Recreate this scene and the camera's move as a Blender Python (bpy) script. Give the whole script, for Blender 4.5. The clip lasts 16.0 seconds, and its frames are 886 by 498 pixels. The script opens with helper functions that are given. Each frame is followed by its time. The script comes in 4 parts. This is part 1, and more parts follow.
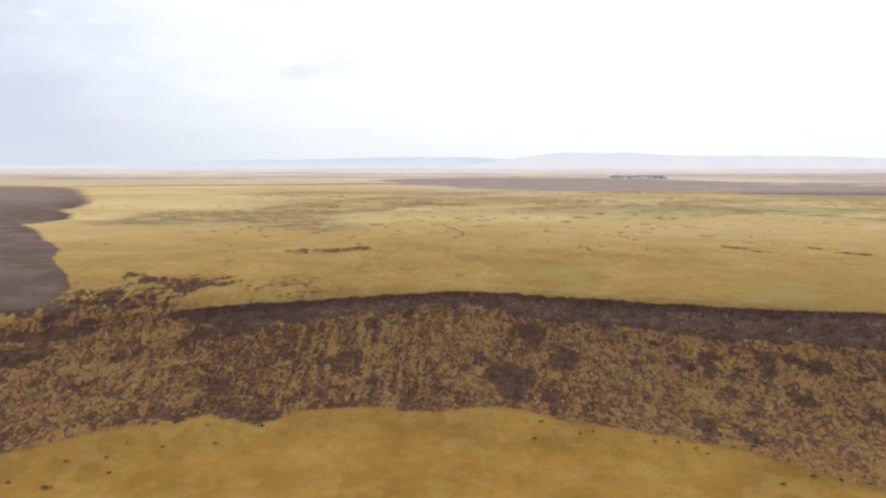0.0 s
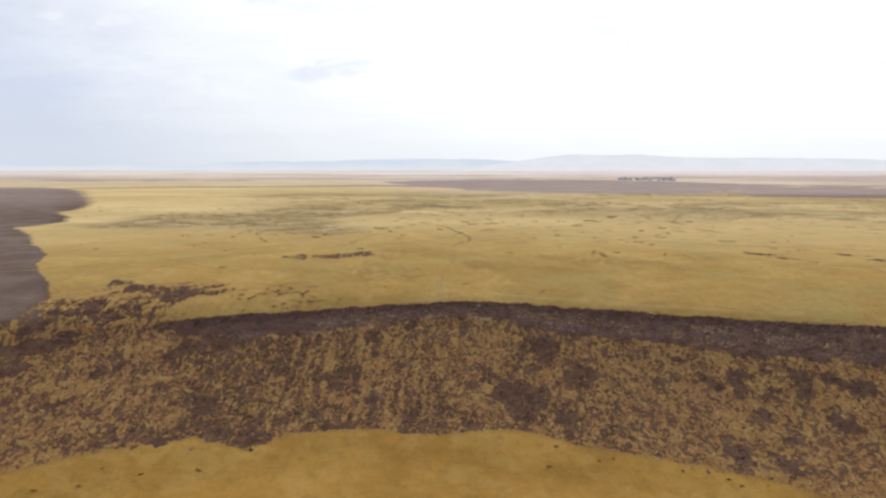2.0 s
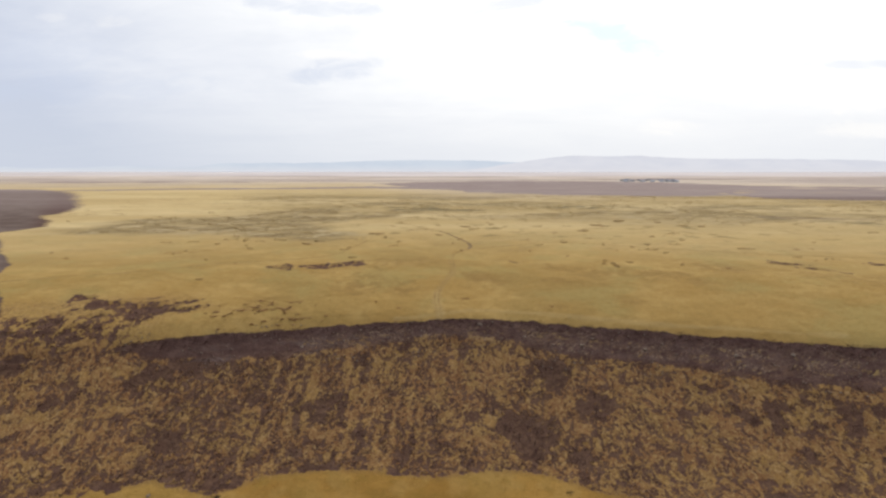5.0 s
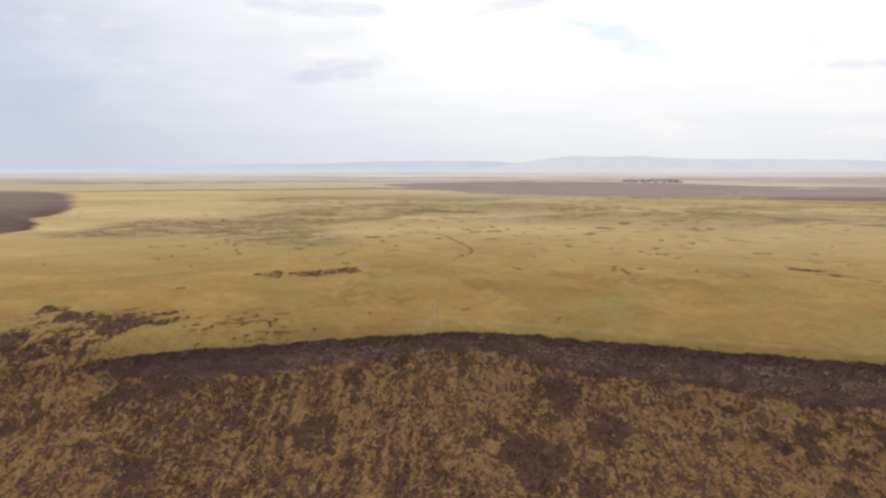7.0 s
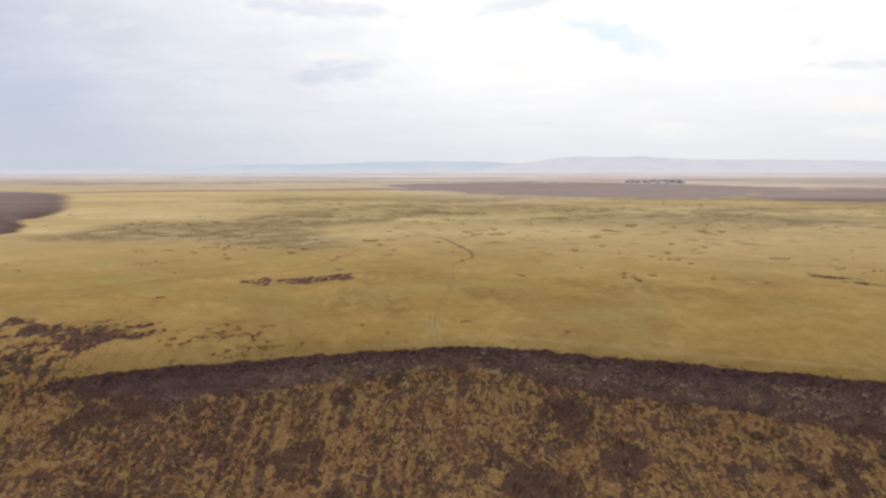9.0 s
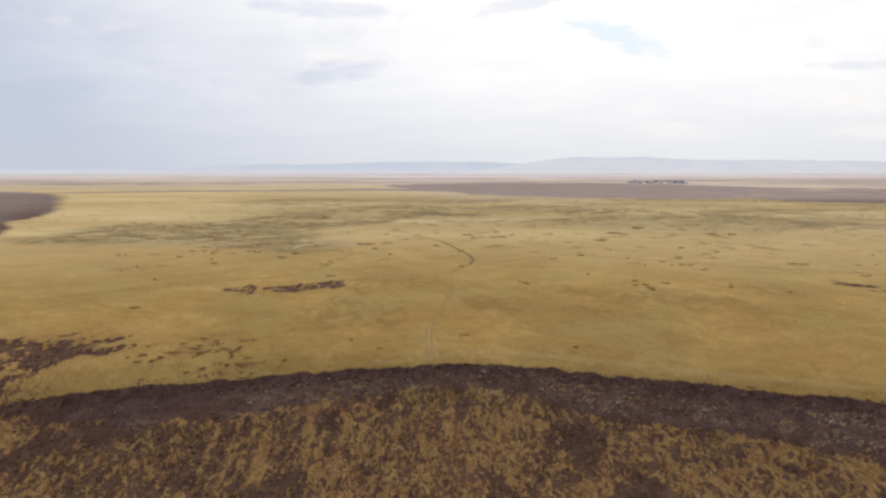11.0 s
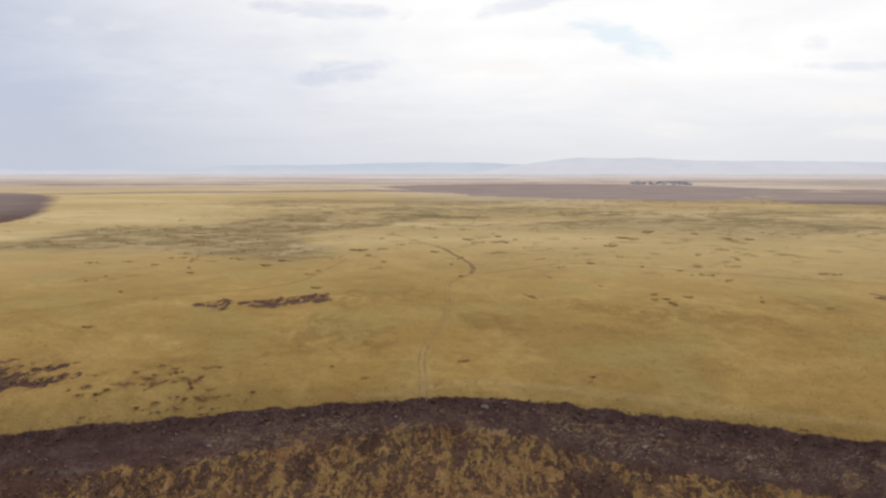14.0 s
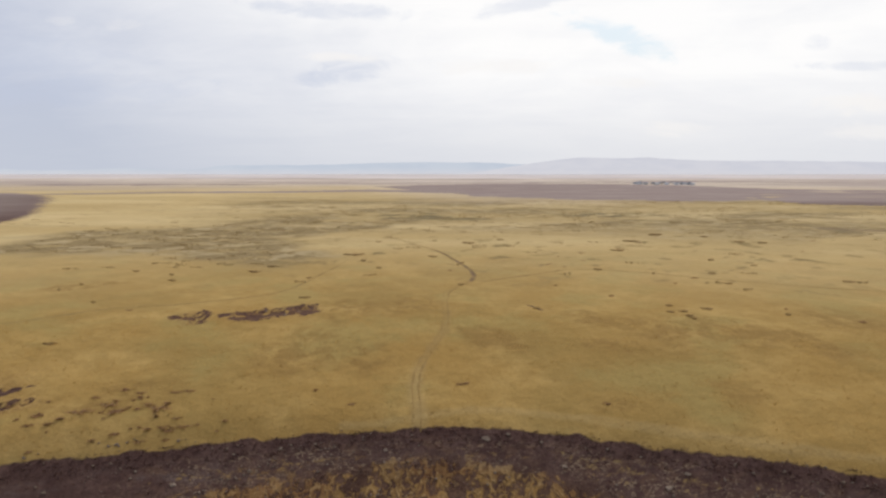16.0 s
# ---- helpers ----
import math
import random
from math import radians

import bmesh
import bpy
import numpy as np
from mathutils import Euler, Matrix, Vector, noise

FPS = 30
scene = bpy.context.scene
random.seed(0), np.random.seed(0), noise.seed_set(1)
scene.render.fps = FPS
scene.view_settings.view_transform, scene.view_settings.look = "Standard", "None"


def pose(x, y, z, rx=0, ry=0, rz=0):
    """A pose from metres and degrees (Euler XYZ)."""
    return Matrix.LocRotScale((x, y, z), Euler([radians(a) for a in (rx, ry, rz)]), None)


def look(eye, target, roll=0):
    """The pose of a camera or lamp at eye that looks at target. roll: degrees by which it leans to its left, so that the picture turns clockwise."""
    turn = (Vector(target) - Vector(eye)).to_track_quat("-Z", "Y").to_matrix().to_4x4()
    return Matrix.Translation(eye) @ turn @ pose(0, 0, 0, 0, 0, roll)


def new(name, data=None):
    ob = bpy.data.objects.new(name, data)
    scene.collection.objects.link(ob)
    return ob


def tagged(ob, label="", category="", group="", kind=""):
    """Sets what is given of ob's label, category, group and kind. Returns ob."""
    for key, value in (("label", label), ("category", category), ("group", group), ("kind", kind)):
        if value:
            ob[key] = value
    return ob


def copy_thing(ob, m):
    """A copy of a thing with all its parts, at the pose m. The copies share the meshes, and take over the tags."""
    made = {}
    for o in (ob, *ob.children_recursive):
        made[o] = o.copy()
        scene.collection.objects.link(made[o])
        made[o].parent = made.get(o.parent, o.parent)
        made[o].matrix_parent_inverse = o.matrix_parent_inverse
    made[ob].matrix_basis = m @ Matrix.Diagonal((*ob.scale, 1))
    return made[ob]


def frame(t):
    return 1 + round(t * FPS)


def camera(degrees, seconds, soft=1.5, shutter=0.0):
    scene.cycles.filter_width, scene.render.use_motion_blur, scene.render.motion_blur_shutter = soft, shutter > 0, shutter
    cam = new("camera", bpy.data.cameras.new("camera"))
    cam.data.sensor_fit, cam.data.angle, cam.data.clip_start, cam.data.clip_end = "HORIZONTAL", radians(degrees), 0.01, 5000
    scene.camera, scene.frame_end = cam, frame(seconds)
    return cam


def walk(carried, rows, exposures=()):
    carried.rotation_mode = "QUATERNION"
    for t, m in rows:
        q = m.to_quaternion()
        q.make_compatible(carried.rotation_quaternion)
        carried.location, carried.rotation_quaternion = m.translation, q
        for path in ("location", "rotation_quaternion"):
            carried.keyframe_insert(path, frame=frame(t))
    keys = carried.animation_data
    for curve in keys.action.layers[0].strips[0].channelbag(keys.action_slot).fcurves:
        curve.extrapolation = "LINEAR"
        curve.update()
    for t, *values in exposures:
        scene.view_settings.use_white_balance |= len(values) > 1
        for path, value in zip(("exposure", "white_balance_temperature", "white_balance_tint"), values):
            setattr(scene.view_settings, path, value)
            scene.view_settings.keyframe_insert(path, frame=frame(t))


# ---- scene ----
cam = camera(71.3, 16.0, soft=2.5)
METRES, EYE, TILT, LEAN, TURN = 120.0, 36.0, -7.6, 0.0, 0.0
ROWS = [
    (0.0, 0.0, 0.0, 0.0, -0.0, 0.0, 0.0),
    (0.5, -0.0006, 0.0348, 0.0018, 0.35, 0.07, -0.11),
    (1.0, -0.0019, 0.071, 0.0055, 1.37, 0.1, -0.23),
    (1.5, -0.0001, 0.0998, 0.0105, 0.75, 0.17, -0.12),
    (2.0, 0.0018, 0.1287, 0.015, 0.59, 0.17, -0.1),
    (2.5, 0.0024, 0.1597, 0.0203, 0.55, 0.17, -0.1),
    (3.0, 0.0037, 0.1902, 0.0252, 0.49, 0.2, -0.08),
    (3.5, 0.0051, 0.2209, 0.03, 0.52, 0.21, -0.07),
    (4.0, 0.0061, 0.251, 0.0345, 0.56, 0.23, -0.08),
    (6.5, 0.0135, 0.405, 0.0556, 0.77, 0.36, -0.04),
    (7.0, 0.0151, 0.4359, 0.0603, 0.8, 0.35, -0.04),
    (7.5, 0.016, 0.4666, 0.0648, 0.83, 0.38, -0.04),
    (8.0, 0.0175, 0.4973, 0.0683, 0.87, 0.39, -0.05),
    (8.5, 0.0183, 0.5283, 0.0728, 0.86, 0.36, -0.05),
    (9.0, 0.0196, 0.5596, 0.0763, 0.9, 0.4, -0.04),
    (11.5, 0.0277, 0.7142, 0.0959, 1.01, 0.44, -0.1),
    (12.0, 0.0287, 0.7436, 0.0996, 1.01, 0.46, -0.12),
    (12.5, 0.0303, 0.7749, 0.1038, 1.04, 0.47, -0.13),
    (13.0, 0.0316, 0.8059, 0.1079, 1.07, 0.47, -0.15),
    (13.5, 0.033, 0.8364, 0.1128, 1.09, 0.5, -0.13),
    (14.0, 0.0348, 0.8675, 0.1168, 1.12, 0.5, -0.14),
    (14.5, 0.0368, 0.8981, 0.1217, 1.16, 0.51, -0.15),
    (15.0, 0.0385, 0.9283, 0.1267, 1.19, 0.48, -0.15),
    (15.5, 0.0397, 0.9587, 0.1314, 1.22, 0.48, -0.14),
    (16.0, 0.0404, 0.9894, 0.1357, 1.22, 0.49, -0.15),
]
walk(cam, [(t, pose(0, 0, EYE, TILT, LEAN, TURN) @ pose(METRES * x, METRES * y, METRES * z, 90 + pitch, roll, yaw)) for t, x, y, z, yaw, pitch, roll in ROWS],
     [(0.0, 0.22, 6500, 8.5), (4.0, 0.09, 6500, 9.5), (7.0, -0.02, 6500, 10.5), (12.5, -0.08, 6500, 11.0), (16.0, -0.13, 6500, 11.0)])

# ---- sky and sun ----
SUN_AZ, SUN_EL = radians(20), radians(42)
sun_way = Vector((math.sin(SUN_AZ) * math.cos(SUN_EL), math.cos(SUN_AZ) * math.cos(SUN_EL), math.sin(SUN_EL)))


class Graph:
    """Short hand for wiring shader nodes."""

    def __init__(self, tree):
        self.tree = tree
        tree.nodes.clear()

    def node(self, kind, **inputs):
        n = self.tree.nodes.new(kind)
        for key, value in inputs.items():
            self.feed(n.inputs[key.replace("_", " ")], value)
        return n

    def feed(self, socket, value):
        if isinstance(value, bpy.types.NodeSocket):
            self.tree.links.new(value, socket)
        elif isinstance(value, tuple) and len(value) == 3 and socket.type == "RGBA":
            socket.default_value = (*value, 1)
        else:
            socket.default_value = value

    def math(self, op, a, b=0.0, clamp=False):
        n = self.tree.nodes.new("ShaderNodeMath")
        n.operation, n.use_clamp = op, clamp
        self.feed(n.inputs[0], a)
        self.feed(n.inputs[1], b)
        return n.outputs[0]

    def ramp(self, value, low, high, to_low=0.0, to_high=1.0, smooth=True):
        n = self.tree.nodes.new("ShaderNodeMapRange")
        n.interpolation_type = "SMOOTHSTEP" if smooth else "LINEAR"
        for key, v in zip(("Value", "From Min", "From Max", "To Min", "To Max"), (value, low, high, to_low, to_high)):
            self.feed(n.inputs[key], v)
        return n.outputs["Result"]

    def mix(self, factor, a, b, blend="MIX"):
        n = self.tree.nodes.new("ShaderNodeMix")
        n.data_type, n.blend_type = "RGBA", blend
        self.feed(n.inputs[0], factor)
        self.feed(n.inputs[6], a)
        self.feed(n.inputs[7], b)
        return n.outputs[2]

    def noise(self, vector, scale, detail=4.0, rough=0.55, stretch=None, swirl=0.0):
        if stretch:
            n = self.tree.nodes.new("ShaderNodeVectorMath")
            n.operation = "MULTIPLY"
            self.feed(n.inputs[0], vector)
            n.inputs[1].default_value = stretch
            vector = n.outputs[0]
        n = self.tree.nodes.new("ShaderNodeTexNoise")
        self.feed(n.inputs["Vector"], vector)
        n.inputs["Scale"].default_value, n.inputs["Detail"].default_value, n.inputs["Roughness"].default_value = scale, detail, rough
        n.inputs["Distortion"].default_value = swirl
        return n.outputs["Fac"]


world = bpy.data.worlds.new("sky")
scene.world = world
world.use_nodes = True
g = Graph(world.node_tree)
way = g.node("ShaderNodeTexCoord").outputs["Generated"]
clear = g.node("ShaderNodeTexSky")
clear.sky_type, clear.sun_disc, clear.sun_elevation, clear.sun_rotation, clear.dust_density = "NISHITA", False, SUN_EL, SUN_AZ, 3.0
sky = clear.outputs["Color"]
xyz = g.node("ShaderNodeSeparateXYZ", Vector=way)
lift = g.math("MAXIMUM", xyz.outputs["Z"], 0.0)
height = g.math("ADD", lift, 0.12)
flat = g.node("ShaderNodeCombineXYZ", X=g.math("DIVIDE", xyz.outputs["X"], height), Y=g.math("DIVIDE", xyz.outputs["Y"], height), Z=0.0).outputs[0]
toward = g.node("ShaderNodeVectorMath")
toward.operation = "DOT_PRODUCT"
g.feed(toward.inputs[0], way)
toward.inputs[1].default_value = sun_way
glow = g.ramp(toward.outputs["Value"], 0.49, 0.84, smooth=False)
ahead = g.math("MAXIMUM", xyz.outputs["Y"], 0.05)
side, up = g.math("DIVIDE", xyz.outputs["X"], ahead), g.math("DIVIDE", lift, ahead)
upright = g.node("ShaderNodeCombineXYZ", X=side, Y=g.math("MULTIPLY", up, 2.4), Z=0.0).outputs[0]
billow = g.noise(upright, 4.0, 6.0, 0.6, None, 0.5)
clouds = g.noise(flat, 0.8, 6.0, 0.6, (0.55, 1.0, 1.0), 0.6)
wisps = g.noise(flat, 2.6, 5.0, 0.65, (0.5, 1.0, 1.0), 0.8)
bright = g.math("ADD", glow, g.math("MULTIPLY", g.math("SUBTRACT", clouds, 0.5), 0.55))
bright = g.math("ADD", bright, g.math("MULTIPLY", g.math("SUBTRACT", wisps, 0.5), 0.2))
bright = g.math("ADD", bright, g.math("MULTIPLY", g.math("SUBTRACT", billow, 0.5), 0.55), clamp=True)
cloud = g.mix(bright, (5.75, 6.3, 7.6), (10.8, 10.8, 10.7))
haze = g.ramp(lift, 0.0, 0.16, 1.0, 0.0)
cloud = g.mix(g.math("MULTIPLY", haze, 0.8), cloud, g.mix(glow, (6.0, 6.45, 7.35), (8.95, 9.0, 9.1)))
shred = g.math("MULTIPLY", g.math("SUBTRACT", g.noise(upright, 16.0, 5.0, 0.65, None, 0.6), 0.5), 7.0)


def cloud_spot(cx, cy, rx, ry, tilt=0.0):
    """A torn patch of cloud or a gap in it, in one direction of the sky."""
    dx = g.math("SUBTRACT", side, cx)
    dy = g.math("ADD", g.math("SUBTRACT", up, cy), g.math("MULTIPLY", dx, tilt))
    r = g.math("ADD", g.math("POWER", g.math("DIVIDE", dx, rx), 2.0), g.math("POWER", g.math("DIVIDE", dy, ry), 2.0))
    return g.ramp(g.math("ADD", r, shred), -0.4, 2.2, 1.0, 0.0)


cloud = g.mix(g.math("MULTIPLY", cloud_spot(0.264, 0.205, 0.075, 0.016, 0.3), 0.95), cloud, g.mix(0.35, (6.6, 8.4, 9.6), sky))
for cx, cy, rx, ry, tilt, much in ((-0.175, 0.157, 0.06, 0.014, -0.12, 0.5), (-0.19, 0.252, 0.12, 0.010, 0.06, 0.4), (0.115, 0.262, 0.07, 0.012, -0.2, 0.35), (0.56, 0.2, 0.02, 0.010, 0.0, 0.3), (-0.62, 0.13, 0.2, 0.02, 0.0, 0.25), (-0.66, 0.18, 0.14, 0.03, 0.0, 0.2), (0.66, 0.163, 0.09, 0.006, 0.0, 0.3)):
    cloud = g.mix(g.math("MULTIPLY", cloud_spot(cx, cy, rx, ry, tilt), much), cloud, (5.9, 6.6, 8.1))
for cx, cy, rx, ry, much in ((-0.625, 0.238, 0.018, 0.006, 0.2), (-0.53, 0.23, 0.024, 0.008, 0.25), (-0.205, 0.181, 0.03, 0.006, 0.6), (-0.15, 0.177, 0.025, 0.006, 0.6), (0.63, 0.105, 0.06, 0.014, 0.7), (0.68, 0.062, 0.08, 0.012, 0.5), (0.35, 0.068, 0.05, 0.010, 0.5), (0.27, 0.14, 0.05, 0.008, 0.5), (0.06, 0.165, 0.08, 0.010, 0.5)):
    cloud = g.mix(g.math("MULTIPLY", cloud_spot(cx, cy, rx, ry), much), cloud, (10.2, 10.0, 9.7))
air = g.node("ShaderNodeBackground", Color=cloud, Strength=0.1)
g.tree.links.new(air.outputs[0], g.node("ShaderNodeOutputWorld").inputs["Surface"])

sun = new("sun", bpy.data.lights.new("sun", "SUN"))
sun.data.energy, sun.data.angle, sun.data.color = 1.85, radians(12), (1.0, 0.94, 0.84)
sun.matrix_world = look(tuple(sun_way * 100), (0, 0, 0))

# ---- lie of the land ----
PROFILE = ((-900, -52), (100, -46), (140, -44), (165, -41.3), (185, -35.8), (200, -29.3), (212, -23.4), (222, -17.6), (230, -11.5), (234, -9.3), (240, -8.0), (250, -6.4), (270, -3.8), (290, -2.3), (400, -2.0), (1000, -4), (2500, -2), (3600, 8), (4900, 20))
RIM = ((-140, 226), (-95, 226.7), (-65, 227.6), (-38, 228.1), (-5, 230.3), (15, 231.3), (40, 229.8), (80, 229.7), (105, 230.4), (140, 233), (170, 235))
BELT_FOOT = ((-140, 224), (-104, 225), (-87, 222), (-66, 218.6), (-44, 219), (-20, 222), (0, 225), (20, 223.5), (38, 219.5), (60, 219.5), (78, 218), (95, 217.4), (133, 219.5), (170, 221))
SCORCH_FOOT = ((-150, 172), (-113, 176.6), (-92, 180.6), (-69, 182.4), (-62, 179), (-54, 175.8), (-43, 181), (-31, 181.5), (-17, 180.7), (-2, 178.8), (11, 181.6), (23, 182.2), (36, 177.5), (65, 175.6), (78, 173.5), (89, 170.5), (99, 167.4), (150, 160))


def hashed(ix, iy, seed):
    v = (ix.astype(np.int64) * 374761393 + iy.astype(np.int64) * 668265263 + seed * 1442695041) & 0x7FFFFFFF
    v = ((v ^ (v >> 13)) * 1274126177) & 0x7FFFFFFF
    return ((v ^ (v >> 16)) & 0xFFFF) / 65535.0


def grain(x, y, seed):
    """Smooth value noise, 0 to 1, one cell per unit."""
    ix, iy = np.floor(x), np.floor(y)
    fx, fy = x - ix, y - iy
    fx, fy = fx * fx * fx * (fx * (fx * 6 - 15) + 10), fy * fy * fy * (fy * (fy * 6 - 15) + 10)
    a, b = hashed(ix, iy, seed), hashed(ix + 1, iy, seed)
    c, d = hashed(ix, iy + 1, seed), hashed(ix + 1, iy + 1, seed)
    return a + (b - a) * fx + (c - a) * fy + (a - b - c + d) * fx * fy


def layers(x, y, seed, octaves=4, rough=0.5):
    total, size, norm = 0.0, 1.0, 0.0
    for k in range(octaves):
        turn = 0.6 + 1.1 * k
        u, v = x * math.cos(turn) - y * math.sin(turn), x * math.sin(turn) + y * math.cos(turn)
        total = total + size * grain(u * 2**k, v * 2**k, seed + 17 * k)
        norm, size = norm + size, size * rough
    return total / norm


def step(v, low, high):
    t = np.clip((v - low) / (high - low), 0, 1)
    return t * t * (3 - 2 * t)


def along(x, knots):
    k = np.array(knots, float)
    return np.interp(x, k[:, 0], k[:, 1])


def climb(x, y):
    """How far up the curved escarpment a place lies; the rim bows round it."""
    return y + 90 * (1 - np.exp(-((x + 10) ** 2) / 36000)) * np.clip((900 - y) / 500, 0, 1)


def land(x, y):
    x, y = np.asarray(x, float), np.asarray(y, float)
    s = climb(x, y)
    z = (along(s - 3, PROFILE) + 2 * along(s - 1, PROFILE) + 2 * along(s + 1, PROFILE) + along(s + 3, PROFILE)) / 6
    z = z - 0.7 * step(spots(x, s, HOLLOWS), -0.1, 0.5)
    near = step(s, 120, 170) * (1 - step(s, 700, 1500))
    slope = step(s, 172, 192) * (1 - step(s, 222, 232))
    z = z + slope * (1.4 * (layers(x / 13, s / 40, 5, 3) - 0.5) + 0.6 * (layers(x / 4.2, s / 26, 6, 2) - 0.5))
    z = z + near * (0.9 * (layers(x / 30, y / 30, 7, 3) - 0.5) + 0.22 * (layers(x / 2.3, y / 2.3, 9, 2) - 0.5))
    return z + step(y, 900, 2000) * 4 * (layers(x / 420, y / 420, 11, 3) - 0.5)


def inside(x, y, ring):
    """Distance to a closed outline, positive within."""
    ring = np.array(ring, float)
    far, within = np.full(x.shape, 1e9), np.zeros(x.shape, bool)
    for (ax, ay), (bx, by) in zip(ring, np.roll(ring, -1, axis=0)):
        t = np.clip(((x - ax) * (bx - ax) + (y - ay) * (by - ay)) / ((bx - ax) ** 2 + (by - ay) ** 2), 0, 1)
        far = np.minimum(far, np.hypot(x - ax - t * (bx - ax), y - ay - t * (by - ay)))
        cross = (ay > y) != (by > y)
        within ^= cross & (x < (bx - ax) * (y - ay) / (by - ay + 1e-12) + ax)
    return np.where(within, far, -far)


def beside(x, y, line):
    """Distance to an open line."""
    line, far = np.array(line, float), np.full(np.shape(x), 1e9)
    for (ax, ay), (bx, by) in zip(line[:-1], line[1:]):
        t = np.clip(((x - ax) * (bx - ax) + (y - ay) * (by - ay)) / ((bx - ax) ** 2 + (by - ay) ** 2), 0, 1)
        far = np.minimum(far, np.hypot(x - ax - t * (bx - ax), y - ay - t * (by - ay)))
    return far


# burnt fields on the plain, scorched hollows, and the larger charred blotches of the slope (x, climb, half width, half length)
WEST_BURN = ((-1500, 1330), (-890, 1310), (-800, 1260), (-700, 1160), (-625, 1065), (-575, 985), (-525, 900), (-465, 806), (-408, 715), (-358, 613), (-341, 555), (-272, 455), (-282, 409), (-237, 364), (-182, 288), (-152, 242), (-140, 228), (-132, 211), (-136, 198), (-160, 180), (-400, 120), (-1500, 120))
FAR_BURN = ((-230, 1864), (-77, 2011), (178, 2187), (480, 2100), (640, 1900), (660, 1500), (540, 1200), (420, 1010), (322, 1000), (167, 1047), (45, 1150), (-77, 1453))
FADED_BURN = ((600, 2100), (700, 1850), (780, 1480), (900, 1330), (1700, 1250), (1700, 860), (560, 870), (434, 1000), (540, 1250), (640, 1600))
EAST_BURN = ((470, 1150), (640, 1020), (1000, 970), (1000, 800), (512, 850), (436, 890))
FAR_STRIPS = (((-740, 1200), (-545, 1285), (-335, 1320), (-190, 1390), (0, 1300), (60, 1250), (60, 1430), (-195, 1510), (-340, 1410), (-550, 1365), (-740, 1275)),
              ((-1300, 1900), (-650, 1980), (-300, 2350), (-650, 2130), (-1300, 2040)),
              ((250, 2300), (900, 2450), (1500, 2300), (1500, 2400), (900, 2600), (250, 2420)),
              ((700, 1450), (1300, 1330), (1300, 1420), (700, 1560)))
EAST_STRIP = ((257, 566), (280, 556), (330, 541), (380, 530), (380, 506), (330, 508), (283, 527), (256, 546))
LEFT_BAND = ((-150, 221.5), (-144.1, 221.1), (-139.3, 222.2), (-134.2, 223.3), (-124.7, 224.7), (-117, 224.3), (-114.1, 221.9), (-118.2, 220.1), (-126.8, 218.1), (-121.9, 215.3), (-126.1, 212.2), (-133, 209.9), (-137.1, 207.7), (-150, 204))
MID_BLOTCH = ((-31.4, 200.6, 5.7, 5.7), (21.7, 193.1, 7.5, 7.9), (39.7, 203.6, 5.3, 4), (12.4, 202.6, 2.5, 3.1), (32.6, 189.3, 3.6, 2.2), (33.9, 183.1, 1.4, 3.5), (-22.3, 191.2, 0.9, 7.9), (-15.5, 191.1, 1.3, 7.4), (31.4, 214.9, 3.4, 4.3), (4.8, 219.2, 1.4, 3.2), (-40.7, 200.7, 1.1, 6), (-30.7, 183.5, 4.8, 1.6), (-13.2, 180.2, 2.9, 1.7), (-54.2, 203.9, 2.2, 2.5))
EAST_BLOTCH = ((83.5, 207.7, 3.1, 4.9), (76.4, 207.4, 2.5, 2.9), (99.8, 210.2, 3.3, 4.8), (103.1, 197.6, 2.9, 2.9), (91, 205.1, 2.9, 1.5), (74, 180.8, 2.4, 3.3), (83.4, 181.4, 3.1, 2.9), (107.7, 212.5, 3.9, 1.7), (86.5, 197.4, 2.4, 1.9), (89.7, 189.3, 1.4, 1.8), (91.8, 214.3, 0.8, 3.5), (86, 204.7, 0.8, 2.7), (101.9, 219.1, 2.9, 1.1), (66.1, 177.5, 1, 1.8), (66.9, 195.9, 1.1, 2.6), (56.6, 213.5, 1.4, 2), (62.2, 207.2, 1.2, 1.5), (69.9, 212.8, 1.8, 1.5), (113, 210.9, 4, 2.4), (118.4, 193, 1.9, 2.3), (121.8, 207, 3.6, 1.6))
WEST_BLOTCH = ((-85.2, 215.8, 3.7, 3.1), (-70.3, 193.9, 2.6, 4.2), (-99.1, 211.8, 2.1, 1.6), (-109.4, 200.5, 2.6, 2.1), (-86.6, 192.1, 1.3, 4.7), (-78.7, 183.5, 2.8, 1.5), (-62.9, 183.8, 2.1, 1.6), (-53.8, 179.8, 3.6, 1.7), (-45.7, 187.4, 2.2, 2.3), (-70.2, 218.9, 6.6, 2), (-104.7, 210.2, 2, 1.2), (-99.3, 193.7, 2.3, 1.2), (-90.2, 184.5, 3, 1.4), (-112.8, 211.3, 2.6, 0.9), (-79.5, 216.4, 1.9, 2.4))
